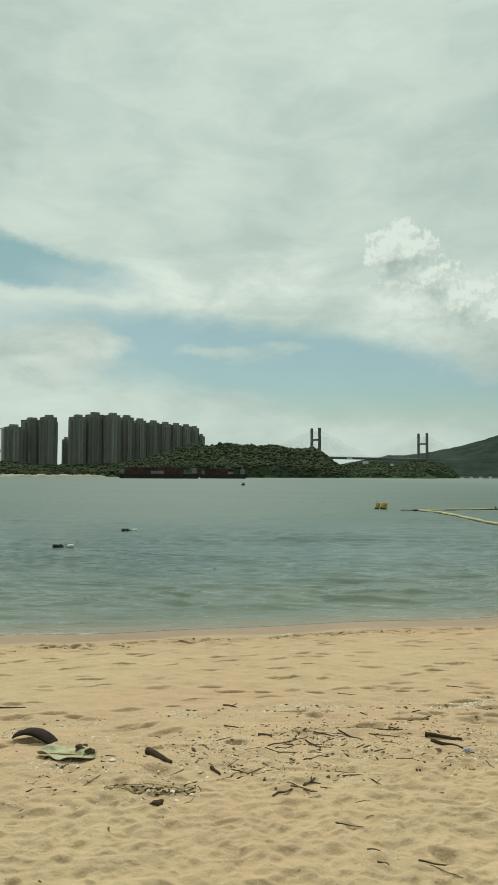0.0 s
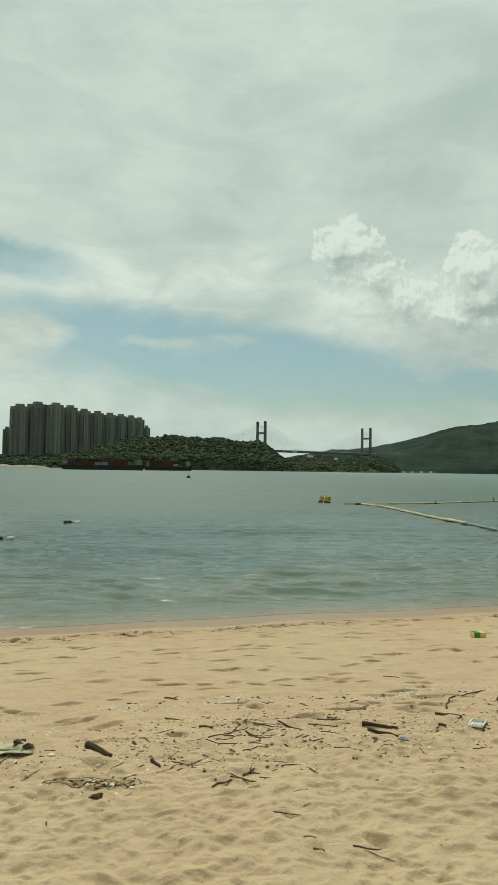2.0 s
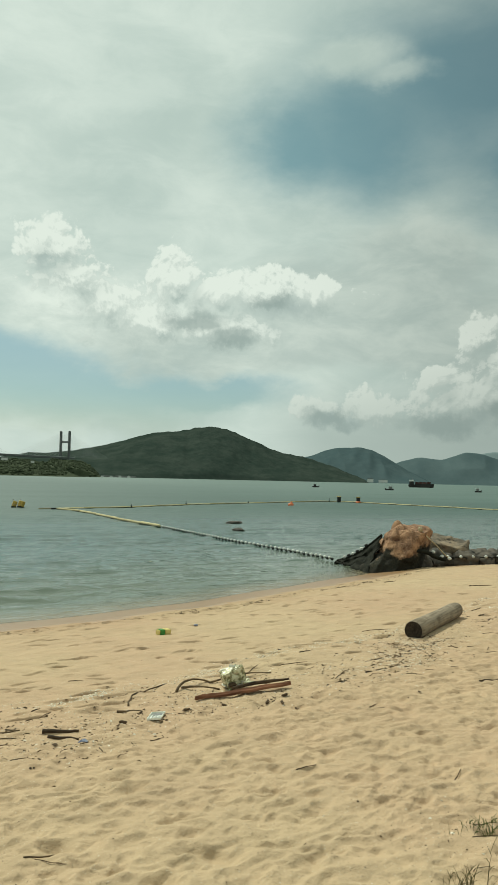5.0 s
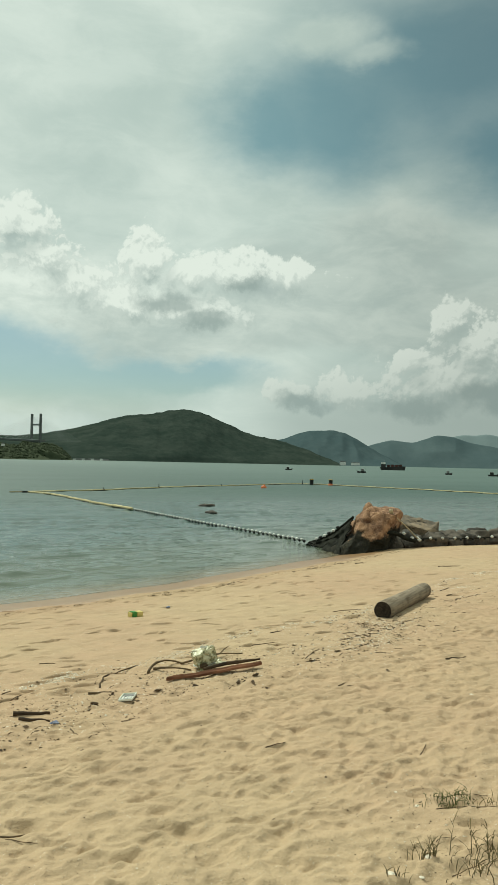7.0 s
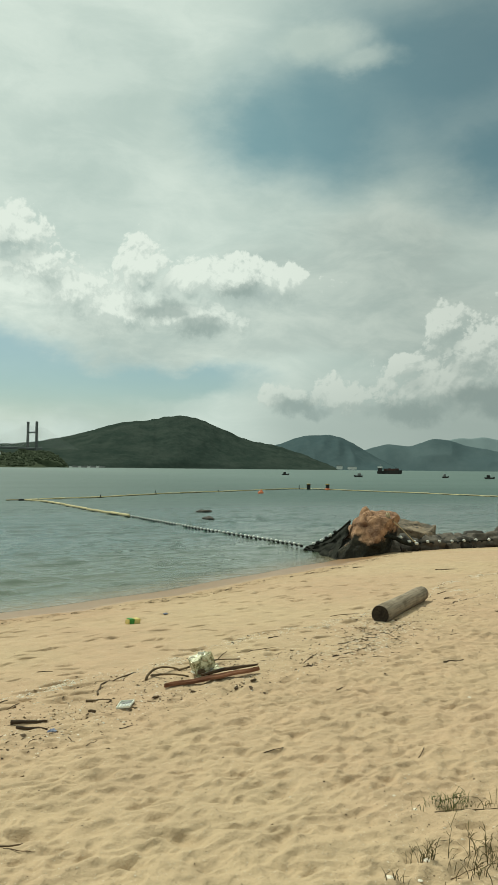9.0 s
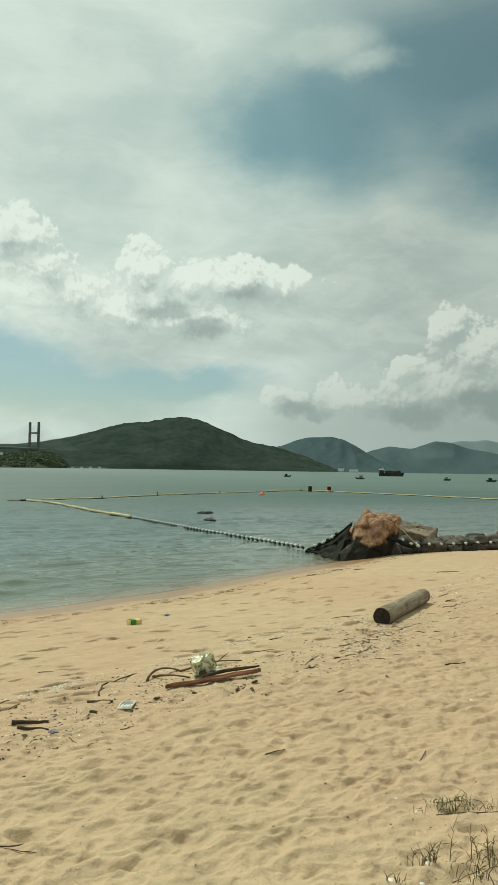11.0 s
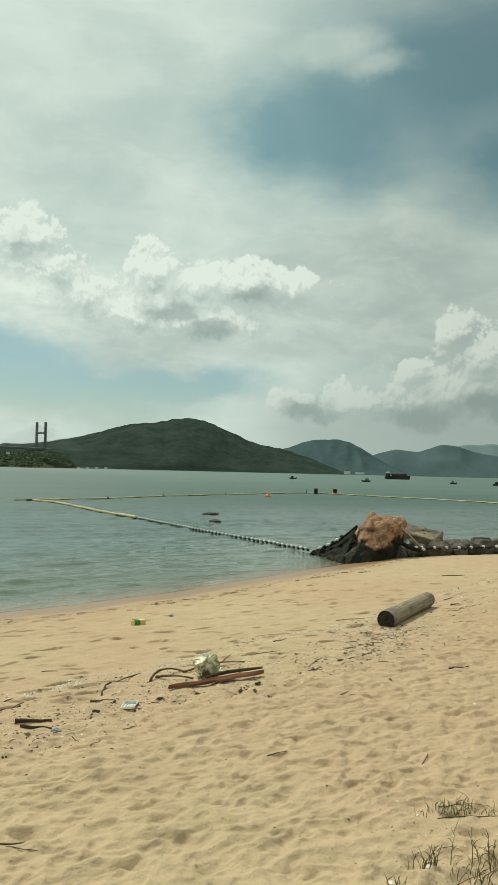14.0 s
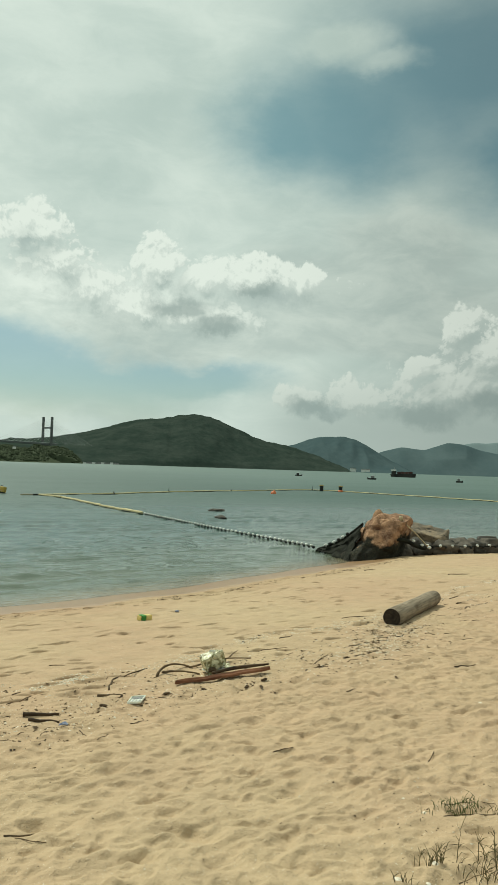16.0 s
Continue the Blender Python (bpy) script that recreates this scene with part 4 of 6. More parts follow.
def coaster():
    t = thing("cargo_ship", Matrix.Translation(at(36.5, 450)) @ pose(0, 0, 0, 0, 0, -36.5), "small dark red-hulled cargo ship with a white bridge", "ship")
    bm = bmesh.new()
    ring = [(-7.6, -1.9), (6.2, -1.9), (7.9, 0), (6.2, 1.9), (-7.6, 1.9)]
    low, top = [bm.verts.new((x * 0.93, y * 0.8, -0.4)) for x, y in ring], [bm.verts.new((x, y, 1.7 + (0.7 if x > 5 else 0))) for x, y in ring]
    for k in range(5):
        bm.faces.new((low[k], low[(k + 1) % 5], top[(k + 1) % 5], top[k]))
    bm.faces.new(top), bm.faces.new(low[::-1])
    part("hull", bm, HULL, t)
    for k in range(4):
        bm = bmesh.new()
        box(bm, (2.2, 3.0, 1.5 + 0.25 * (k % 2)), pose(-2.4 + 2.35 * k, 0, 2.6), 0.1)
        part("cargo_box", bm, RED_BOX, t)
    bm = bmesh.new()
    box(bm, (2.7, 3.0, 2.1), pose(-5.6, 0, 2.6), 0.1)
    house = part("bridge_house", bm, HULL, t)
    bm = bmesh.new()
    box(bm, (3.0, 3.2, 0.95), pose(-5.6, 0, 4.15), 0.08)
    part("wheelhouse", bm, WHITE_PAINT, house, "white painted wheelhouse")
    bm = bmesh.new()
    tube(bm, [(-5.2, 0, 4.5), (-5.2, 0, 6.0)], 0.09, 6)
    part("mast", bm, GREY_BOX, t)


coaster()


def sampan(a, d, turn, length=2.9):
    t = thing("small_boat", Matrix.Translation(at(a, d)) @ pose(0, 0, 0, 0, 0, -a + turn), "small dark open fishing boat with a low cabin", "boat", "fishing boats offshore")
    bm = bmesh.new()
    ring = [(-0.5, -0.17), (0.32, -0.19), (0.55, 0), (0.32, 0.19), (-0.5, 0.17)]
    low = [bm.verts.new((x * length * 0.86, y * length * 0.75, -0.15)) for x, y in ring]
    top = [bm.verts.new((x * length, y * length, 0.5 + (0.25 if x > 0.4 else 0))) for x, y in ring]
    for k in range(5):
        bm.faces.new((low[k], low[(k + 1) % 5], top[(k + 1) % 5], top[k]))
    bm.faces.new(top), bm.faces.new(low[::-1])
    part("hull", bm, HULL, t)
    bm = bmesh.new()
    box(bm, (length * 0.36, length * 0.26, 0.75), pose(-length * 0.1, 0, 0.85), 0.06)
    part("cabin", bm, GREY_BOX if turn > 5 else HULL, t)
    bm = bmesh.new()
    box(bm, (length * 0.46, length * 0.32, 0.08), pose(-length * 0.1, 0, 1.27), 0.02)
    part("cabin_roof", bm, WHITE_PAINT, t)


for a, d, turn, ln in ((28.3, 290, 0, 2.9), (34.1, 245, 170, 3.0), (40.76, 245, 10, 2.2), (44.0, 232, 0, 3.0)):
    sampan(a, d, turn, ln)


# ---- buoys, booms and net floats ----
def drum(bm, r, h, m):
    return lathe(bm, [(r * 0.86, 0), (r, 0.06 * h), (r, 0.3 * h), (r * 1.04, 0.33 * h), (r, 0.36 * h), (r, 0.63 * h), (r * 1.04, 0.66 * h), (r, 0.69 * h), (r, 0.94 * h), (r * 0.86, h)], 16, m)


def drum_buoy():
    t = thing("drum_buoy", pose(4.97, 56.0, -0.1) @ Matrix.Scale(0.70, 4), "pair of tilted yellow drums lashed as a mooring buoy", "buoy")
    for x, y, lean, r in ((-0.46, 0.0, 16, 0.24), (0.26, -0.12, 13, 0.34)):
        bm = bmesh.new()
        d = part("drum", drum(bm, r, 0.85, pose(x, y, 0.02, 0, lean, 0)), YELLOW, t, smooth=False)
        bm = bmesh.new()
        part("dark_band", lathe(bm, [(r * 0.9, 0.0), (r * 1.06, 0.01), (r * 1.06, 0.30), (r * 0.9, 0.33)], 16, pose(x, y, 0.0, 0, lean, 0)), BLACK, d, "dark fouled lower band")
        bm = bmesh.new()
        part("lifting_eye", tube(bm, [(x + 0.07 * math.cos(q), y, 0.9 + 0.09 * math.sin(q)) for q in np.linspace(0, 3.14, 7)], 0.02, 6), BLACK, d)
    bm = bmesh.new()
    part("lashing", tube(bm, [(-0.55, -0.3, 0.45), (-0.2, -0.42, 0.5), (0.2, -0.5, 0.46), (0.6, -0.3, 0.5)], 0.025, 6), ROPE, t)


drum_buoy()


def float_pair(x, y, group):
    t = thing("mooring_float", pose(x, y, 0.0) @ Matrix.Scale(0.72, 4), "black can and white float bobbing together", "float", group)
    bm = bmesh.new()
    part("black_can", lathe(bm, [(0.10, -0.12), (0.15, -0.09), (0.15, 0.12), (0.10, 0.16)], 12), BLACK, t)
    bm = bmesh.new()
    part("second_can", lathe(bm, [(0.07, -0.1), (0.13, -0.05), (0.13, 0.08), (0.06, 0.12)], 12, pose(0.24, 0.02, 0.03, 0, 60, 0)), BLACK, t)
    bm = bmesh.new()
    part("white_float", lathe(bm, [(0.03, -0.19), (0.09, -0.15), (0.10, 0.0), (0.09, 0.15), (0.03, 0.19)], 12, pose(0.66, 0.15, 0.05, 0, 84, 12)), FLOAT_WHITE, t)
    bm = bmesh.new()
    part("tie_line", tube(bm, [(0.1, 0, 0.02), (0.3, 0.1, 0.03), (0.62, 0.15, 0.03)], 0.012, 5), BLACK, t)


float_pair(-8.95, 23.97, "mooring floats")
float_pair(-8.60, 31.45, "mooring floats")
t = thing("marker_buoy", pose(-19.57, 194.5, 0), "small dark marker buoy with a white top", "buoy")
bm = bmesh.new()
part("base", lathe(bm, [(0.5, -0.3), (0.62, 0.0), (0.5, 0.4), (0.2, 0.55)], 14), BLACK, t)
bm = bmesh.new()
part("top_mark", lathe(bm, [(0.2, 0.5), (0.28, 0.7), (0.22, 1.0), (0.06, 1.15)], 12), WHITE_PAINT, t)


def along(points, spacing):
    """Even places along a smooth line through a few points."""
    pts = [Vector(p) for p in points]
    fine = []
    for i in range(len(pts) - 1):
        p0, p1, p2, p3 = pts[max(i - 1, 0)], pts[i], pts[i + 1], pts[min(i + 2, len(pts) - 1)]
        for k in range(24):
            u = k / 24
            fine.append(0.5 * (2 * p1 + (p2 - p0) * u + (2 * p0 - 5 * p1 + 4 * p2 - p3) * u * u + (3 * p1 - p0 - 3 * p2 + p3) * u ** 3))
    fine.append(pts[-1])
    out, need = [fine[0]], spacing
    for a, b in zip(fine, fine[1:]):
        run = (b - a).length
        while need <= run:
            out.append(a.lerp(b, need / run))
            need += spacing
        need -= run
    return out


def boom(points, label, radius, seg):
    """A string of sausage floats lying on the water."""
    places = along(points, seg)
    t = thing("floating_boom", pose(*places[0]), label, "boom", "swimming area booms")
    bm = bmesh.new()
    lathe(bm, [(radius * 0.3, -0.5 * seg), (radius * 0.85, -0.47 * seg), (radius, -0.40 * seg), (radius, 0.40 * seg), (radius * 0.85, 0.47 * seg), (radius * 0.3, 0.5 * seg)], 10, pose(0, 0, 0, 0, 90, 0))
    me = finish(bm, "sausage_float", BOOM_YELLOW, True)
    # black strip along the lower half of each float
    bm = bmesh.new()
    box(bm, (seg * 0.94, radius * 2.15, radius * 0.7), pose(0, 0, -radius * 0.62))
    skirt = finish(bm, "skirt", BLACK)
    r = random.Random(11)
    for a, b in zip(places, places[1:]):
        d = b - a
        ob = new("sausage_float", me)
        ob.parent = t
        ob.matrix_basis = Matrix.Translation((a + b) / 2 - places[0]) @ pose(0, 0, r.uniform(-0.015, 0.02), 0, 0, math.degrees(math.atan2(d.y, d.x)))
        sk = new("skirt", skirt)
        sk.parent = ob
    return t


boom([(7.45, 53.4, 0.05), (13.76, 57.1, 0.05), (20.4, 62.9, 0.05), (29.9, 69.1, 0.05), (41.6, 76.5, 0.05), (44.8, 75.2, 0.05), (46.4, 70.0, 0.05)], "long straight yellow boom floating on the sea", 0.07, 1.25)
boom([(45.9, 71.6, 0.05), (49.0, 61.0, 0.05), (50.3, 54.0, 0.05), (50.8, 47.5, 0.05)], "far side of the yellow boom floating on the sea", 0.07, 1.25)
boom([(7.45, 53.3, 0.05), (8.7, 48.75, 0.05), (9.2, 41.0, 0.05), (9.95, 34.6, 0.05)], "yellow boom curving in towards the beach", 0.085, 1.25)
for x, y, high in ((13.9, 57.2, 0.12), (20.4, 62.9, 0.35), (29.0, 68.5, 0.10), (43.0, 76.2, 0.5), (51.0, 48.6, 0.45)):
    bm = bmesh.new()
    lathe(bm, [(0.09, -0.05), (0.13, 0.0), (0.12, 0.14), (0.05, 0.18), (0.03, 0.18 + high), (0.015, 0.2 + high)], 9)
    thing("boom_marker", pose(x, y, 0.05) @ Matrix.Scale(0.65, 4), "small black marker post standing on the boom", "marker", "boom markers", bm, BLACK)
t = thing("boom_shackle", pose(7.1, 53.4, 0.04), "dark shackle plate joining two booms", "shackle")
bm = bmesh.new()
part("plate", box(bm, (0.5, 0.3, 0.16), pose(0.2, -0.1, 0), 0.03), BLACK, t)
bm = bmesh.new()
part("ring", tube(bm, [(-0.9, 0.1, 0), (-0.5, -0.02, 0.03), (0.0, 0.0, 0.02)], 0.05, 6), ROPE, t)


def bead_line(points, name, label, spacing, size, category="net"):
    """Round floats, half of them fouled dark, threaded on a rope."""
    places = along(points, spacing)
    t = thing(name, pose(*places[0]), label, category)
    bm = bmesh.new()
    tube(bm, [p - places[0] for p in places], 0.018, 5)
    part("head_rope", bm, NET, t)
    bm = bmesh.new()
    lathe(bm, [(size * 0.35, -size), (size * 0.8, -size * 0.75), (size, -size * 0.2), (size, size * 0.2), (size * 0.8, size * 0.75), (size * 0.35, size)], 10, pose(0, 0, 0, 0, 90, 0))
    me = finish(bm, "float", FLOAT_WHITE, True)
    bm = bmesh.new()
    lathe(bm, [(size * 0.5, -size * 0.7), (size * 0.95, -size * 0.3), (size * 0.95, size * 0.3), (size * 0.5, size * 0.7)], 9, pose(0, 0, 0, 0, 90, 0))
    dark = finish(bm, "fouled_float", BLACK, True)
    r = random.Random(5)
    for k, (a, b) in enumerate(zip(places, places[1:])):
        d = b - a
        for mesh, u, name_k, drop in ((me, 0.30, "float", 0.02), (dark, 0.78, "fouled_float", -0.02)):
            ob = new(name_k, mesh)
            ob.parent = t
            ob.matrix_basis = Matrix.Translation(a.lerp(b, u) - places[0] + Vector((0, r.uniform(-0.02, 0.02), drop))) @ pose(0, 0, 0, r.uniform(0, 360), -math.degrees(math.asin(max(-1, min(1, d.z / d.length)))), math.degrees(math.atan2(d.y, d.x)) + r.uniform(-12, 12))
    return t


bead_line([(9.95, 34.5, 0.04), (10.35, 29.5, 0.04), (10.6, 26.2, 0.04), (11.0, 23.2, 0.04), (11.15, 21.2, 0.05), (11.2, 19.4, 0.08)], "net_float_line", "line of white and black net floats on the water", 0.30, 0.050)
bead_line([(13.1, 16.6, 0.40), (14.6, 16.75, 0.34), (16.3, 16.8, 0.34), (18.6, 16.85, 0.34), (21.0, 16.9, 0.32)], "shore_float_line", "white net floats lying along the sand and rocks", 0.5, 0.045)


def can_buoy(x, y, orange):
    t = thing("can_buoy", pose(x, y, 0) @ Matrix.Scale(0.78, 4), "black can buoy with an orange float" if orange else "black can buoy standing in the sea", "buoy", "boundary buoys")
    bm = bmesh.new()
    part("can", lathe(bm, [(0.24, -0.2), (0.29, -0.1), (0.29, 0.62), (0.31, 0.64), (0.31, 0.70), (0.2, 0.76)], 14, pose(0, 0, 0.12)), BLACK, t)
    bm = bmesh.new()
    part("rim", lathe(bm, [(0.24, 0), (0.33, 0.02), (0.33, 0.09), (0.24, 0.11)], 14, pose(0, 0, 0.8)), YELLOW, t)
    if orange:
        bm = bmesh.new()
        part("collar", lathe(bm, [(0.28, -0.14), (0.38, -0.06), (0.38, 0.12), (0.3, 0.2)], 14, pose(0, 0, 0.05)), ORANGE, t, "orange plastic collar")


can_buoy(43.6, 75.0, False)
can_buoy(45.3, 73.4, True)
t = thing("orange_float", pose(31.5, 63.6, 0.02), "small orange float lying on the water", "float")
bm = bmesh.new()
part("bulb", lathe(bm, [(0.05, -0.3), (0.2, -0.2), (0.24, 0.0), (0.2, 0.2), (0.05, 0.3)], 12, pose(0, 0, 0.03, 0, 80, 0)), ORANGE, t)
bm = bmesh.new()
part("neck", lathe(bm, [(0.08, 0.0), (0.12, 0.1), (0.05, 0.24)], 10, pose(0.06, 0, 0.15)), ORANGE, t)

# two half-drowned stones
for x, y, sx, sz, sd in ((15.1, 37.7, 0.50, 0.13, 3), (13.2, 32.3, 0.30, 0.12, 9)):
    bm = bmesh.new()
    thing("awash_stone", pose(x, y, -0.01), "dark stone just breaking the water surface", "rock", "stones awash", stone(bm, (sx, 0.35, sz), sd, 3, 0.25), DARK_ROCK, True)


# ---- rocks at the water's edge ----
def cleaved(p, planes, keep=0.10):
    """A point cut back to planes (normal, distance), leaving slightly bellied faces."""
    for normal, d in planes:
        over = p.dot(normal) - d
        if over > 0:
            p = p - normal * (over * (1 - keep))
    return p


def big_boulder():
    planes = [(Vector(n).normalized(), d) for n, d in (((0.06, -0.12, 1.0), 1.30), ((-0.22, -0.86, 0.46), 0.84), ((0.93, -0.26, -0.26), 0.56), ((-0.90, -0.12, 0.42), 0.60),
              ((0.66, -0.74, -0.14), 0.70), ((-0.70, -0.66, 0.28), 0.78), ((0.75, 0.0, 0.66), 1.52), ((-0.55, 0.1, 0.83), 1.05))]
    bm = bmesh.new()
    got = bmesh.ops.create_icosphere(bm, subdivisions=6, radius=1)["verts"]
    for v in got:
        d = v.co.normalized()
        p = Vector((d.x * 1.32 + 0.10, d.y * 1.15, d.z * 1.55 + 0.12))
        p *= 1 + 0.10 * noise.noise(d * 1.6 + Vector((4, 1, 7)))
        p = cleaved(p, planes)
        foot = max(0.0, 0.62 - p.z)
        p.x -= 0.42 * foot * max(0.0, 0.45 - p.x)
        ledge = noise.cell(p * 2.1 + 0.5 * noise.noise_vector(p * 1.4)) - 0.5
        p += d * (0.065 * ledge + 0.045 * noise.noise(p * 2.2) + 0.030 * noise.noise(p * 5.5 + Vector((1, 8, 2))) + 0.016 * noise.noise(p * 15))
        v.co = p
    thing("boulder", pose(11.66, 16.93, -0.06, 0, 0, -34), "large orange granite boulder, dark and weedy at its foot", "rock", bm=bm, material=BOULDER, smooth=True)


big_boulder()
bm = bmesh.new()
stone(bm, (0.18, 0.24, 0.36), 12, 4, 0.16)
bmesh.ops.translate(bm, vec=(0, 0, 1.06), verts=bm.verts)
thing("knob_rock", pose(11.80, 17.02, 0.0, 0, 0, -34), "rounded orange rock leaning behind the boulder's crown", "rock", bm=bm, material=BOULDER, smooth=True)


def ledge_rock(bm):
    """A flat-topped rock, undercut in front."""
    planes = [(Vector(n).normalized(), d) for n, d in (((0.10, -0.16, 1.0), 0.55), ((-0.12, -0.86, -0.50), 0.42), ((0.92, -0.2, 0.12), 0.82), ((-0.75, -0.3, 0.6), 0.72), ((-0.3, -0.95, 0.1), 0.66))]
    for v in bmesh.ops.create_icosphere(bm, subdivisions=5, radius=1)["verts"]:
        d = v.co.normalized()
        p = cleaved(Vector((d.x * 1.15, d.y * 0.95, d.z * 0.95)) * (1 + 0.12 * noise.noise(d * 1.9 + Vector((6, 2, 1)))), planes, 0.14)
        v.co = p + d * (0.05 * (noise.cell(p * 2.6) - 0.5) + 0.05 * noise.noise(p * 3.1) + 0.02 * noise.noise(p * 9))
    return bm


bm = bmesh.new()
thing("back_rock", pose(14.0, 17.95, 0.22, 0, 0, -38), "broad pale-topped rock with a dark overhang", "rock", bm=ledge_rock(bm), material=surf("pale_topped_rock", (0.06, 0.052, 0.040), (0.32, 0.245, 0.165), 2.0, 0.85, 0.8, 12.0, 0.06, spots=(0.03, 0.027, 0.022)), smooth=True)
r = random.Random(31)
for k in range(26):
    x = 12.75 + (k % 13) * 0.68 + r.uniform(-0.15, 0.15)
    y = 17.25 + (0.85 if k >= 13 else 0.0) + r.uniform(-0.28, 0.22)
    s = r.uniform(0.25, 0.46) * (1.25 if k >= 13 else 1.0)
    bm = bmesh.new()
    thing("shore_rock", pose(x, y, max(gz(x, y), -0.1) + s * 0.36, 0, 0, r.uniform(0, 360)), "dark rounded rock in a row along the sand's edge" if k % 3 == 1 else "grey-brown rounded rock in a row along the sand's edge", "rock", "rocks along the water's edge",
          stone(bm, (s * 1.2, s * 0.95, s * r.uniform(0.75, 1.0)), 40 + k, 4, 0.24), DARK_ROCK if k % 3 == 1 else GREY_ROCK, True)


def draped_net():
    """Dark netting hauled up over the boulder's flank, with its floats, and the rope that holds it."""
    t = thing("fishing_net", pose(10.75, 17.4, 0.0), "black netting with floats draped over the boulder", "net")
    a, b = Vector((0.45, 1.9, 0.03)), Vector((0.62, -0.25, 0.98))
    side = Vector((-0.83, -0.5, 0)).normalized()
    bm = bmesh.new()
    rows = []
    for i in range(37):
        u = i / 36
        top = a.lerp(b, u) + Vector((0, 0, -0.12 * math.sin(math.pi * u)))
        wide = 0.18 + 0.62 * u
        row = []
        for k in range(15):
            q = k / 14
            p = top + side * (wide * q) + Vector((0, 0, -(top.z + 0.03) * q ** 1.15))
            p += (0.10 * Vector(noise.noise_vector(p * 3.2)) + 0.05 * Vector(noise.noise_vector(p * 9)) + side * (0.05 * math.sin(17 * q + 5 * u))) * min(1, 3 * q)
            row.append(bm.verts.new(p))
        rows.append(row)
    for u, v in zip(rows, rows[1:]):
        for k in range(14):
            bm.faces.new((u[k], u[k + 1], v[k + 1], v[k]))
    ob = part("mesh_sheet", bm, NET, t, smooth=True)
    solid = ob.modifiers.new("thickness", "SOLIDIFY")
    solid.thickness = 0.03
    bm = bmesh.new()
    edge = [a.lerp(b, i / 20) + Vector((0, 0, -0.12 * math.sin(math.pi * i / 20) + 0.02)) for i in range(21)]
    part("head_rope", tube(bm, edge, 0.035, 6), NET, t)
    for i in (4, 6, 8, 10, 12, 14):
        bm = bmesh.new()
        ob = part("float", stone(bm, (0.065, 0.05, 0.05), i, 2, 0.05), BLACK if i % 4 else FLOAT_WHITE, t, smooth=True)
        ob.location = edge[i] + Vector((-0.04, 0, 0.03))


draped_net()


def holding_rope():
    t = thing("mooring_rope", pose(12.03, 16.36, 0.0), "pale rope with floats running from the boulder to the sand", "rope")
    line = [Vector((0.0, -0.1, 1.22)), Vector((0.3, -0.05, 0.98)), Vector((0.6, 0.0, 0.78)), Vector((0.95, 0.05, 0.50)), Vector((1.1, 0.05, 0.40))]
    bm = bmesh.new()
    part("rope", tube(bm, along(line, 0.08), 0.020, 7), ROPE, t, smooth=True)
    bm = bmesh.new()
    ob = part("knot", stone(bm, (0.07, 0.06, 0.08), 3, 2, 0.2), ROPE, t, smooth=True)
    ob.location = line[0]
    bm = bmesh.new()
    low = [Vector((-0.3, -0.15, 0.65)), Vector((0.1, -0.18, 0.62)), Vector((0.55, -0.12, 0.45)), Vector((0.95, -0.1, 0.36))]
    part("slack_net", tube(bm, along(low, 0.1), 0.06, 7), NET, t, smooth=True)
    for k, p in enumerate((Vector((0.42, -0.12, 0.6)), Vector((0.72, -0.12, 0.47)), Vector((1.0, -0.1, 0.40)))):
        bm = bmesh.new()
        ob = part("float", stone(bm, (0.065, 0.045, 0.045), k + 5, 2, 0.05), FLOAT_WHITE, t, smooth=True)
        ob.location = p


holding_rope()


# ---- things on the sand ----
def on_sand(x, y, lift=0.0, turn=0.0, nod=0.0, lean=0.0):
    return pose(x, y, gz(x, y) + lift, lean, nod, turn)


def washed_log():
    a, b = Vector((5.33, 7.32)), Vector((6.82, 8.36))
    d = b - a
    mid = (a + b) / 2
    rad = 0.112
    t = thing("log", Matrix.Translation((mid.x, mid.y, (gz(*a) + gz(*b)) / 2 + rad * 0.82)) @ pose(0, 0, 0, 0, 0, math.degrees(math.atan2(d.y, d.x))), "weathered grey-brown log lying on the sand, hollow end", "log")
    half = d.length / 2
    bm = bmesh.new()
    n_ring, sides, rings = 22, 22, []
    for i in range(n_ring):
        u = i / (n_ring - 1)
        x = -half + 2 * half * u
        rr = rad * (1.06 - 0.10 * u + (0.02 * math.sin(u * 9)))
        if i in (0, n_ring - 1):
            rr *= 0.95
        rings.append([bm.verts.new((x, rr * (1 + 0.05 * noise.noise(Vector((x * 2, math.cos(q) * 1.5, math.sin(q) * 1.5)))) * math.cos(q), rr * (1 + 0.05 * noise.noise(Vector((x * 2, math.cos(q) * 1.5, math.sin(q) * 1.5)))) * math.sin(q))) for q in [6.28319 * k / sides for k in range(sides)]])
    for u, v in zip(rings, rings[1:]):
        for k in range(sides):
            bm.faces.new((u[k], u[(k + 1) % sides], v[(k + 1) % sides], v[k]))
    bm.faces.new(rings[-1])
    part("trunk", bm, LOG_BARK, t, smooth=True)
    # end face sunk about 5 cm and much darker than the trunk
    bm = bmesh.new()
    lathe(bm, [(rad * 0.99, 0.0), (rad * 0.80, 0.002), (rad * 0.70, 0.02), (rad * 0.30, 0.05), (rad * 0.05, 0.055)], 22, pose(-half - 0.001, 0, 0, 0, 90, 0))
    part("sawn_end", bm, LOG_END, t, "dark sunken sawn end")


washed_log()


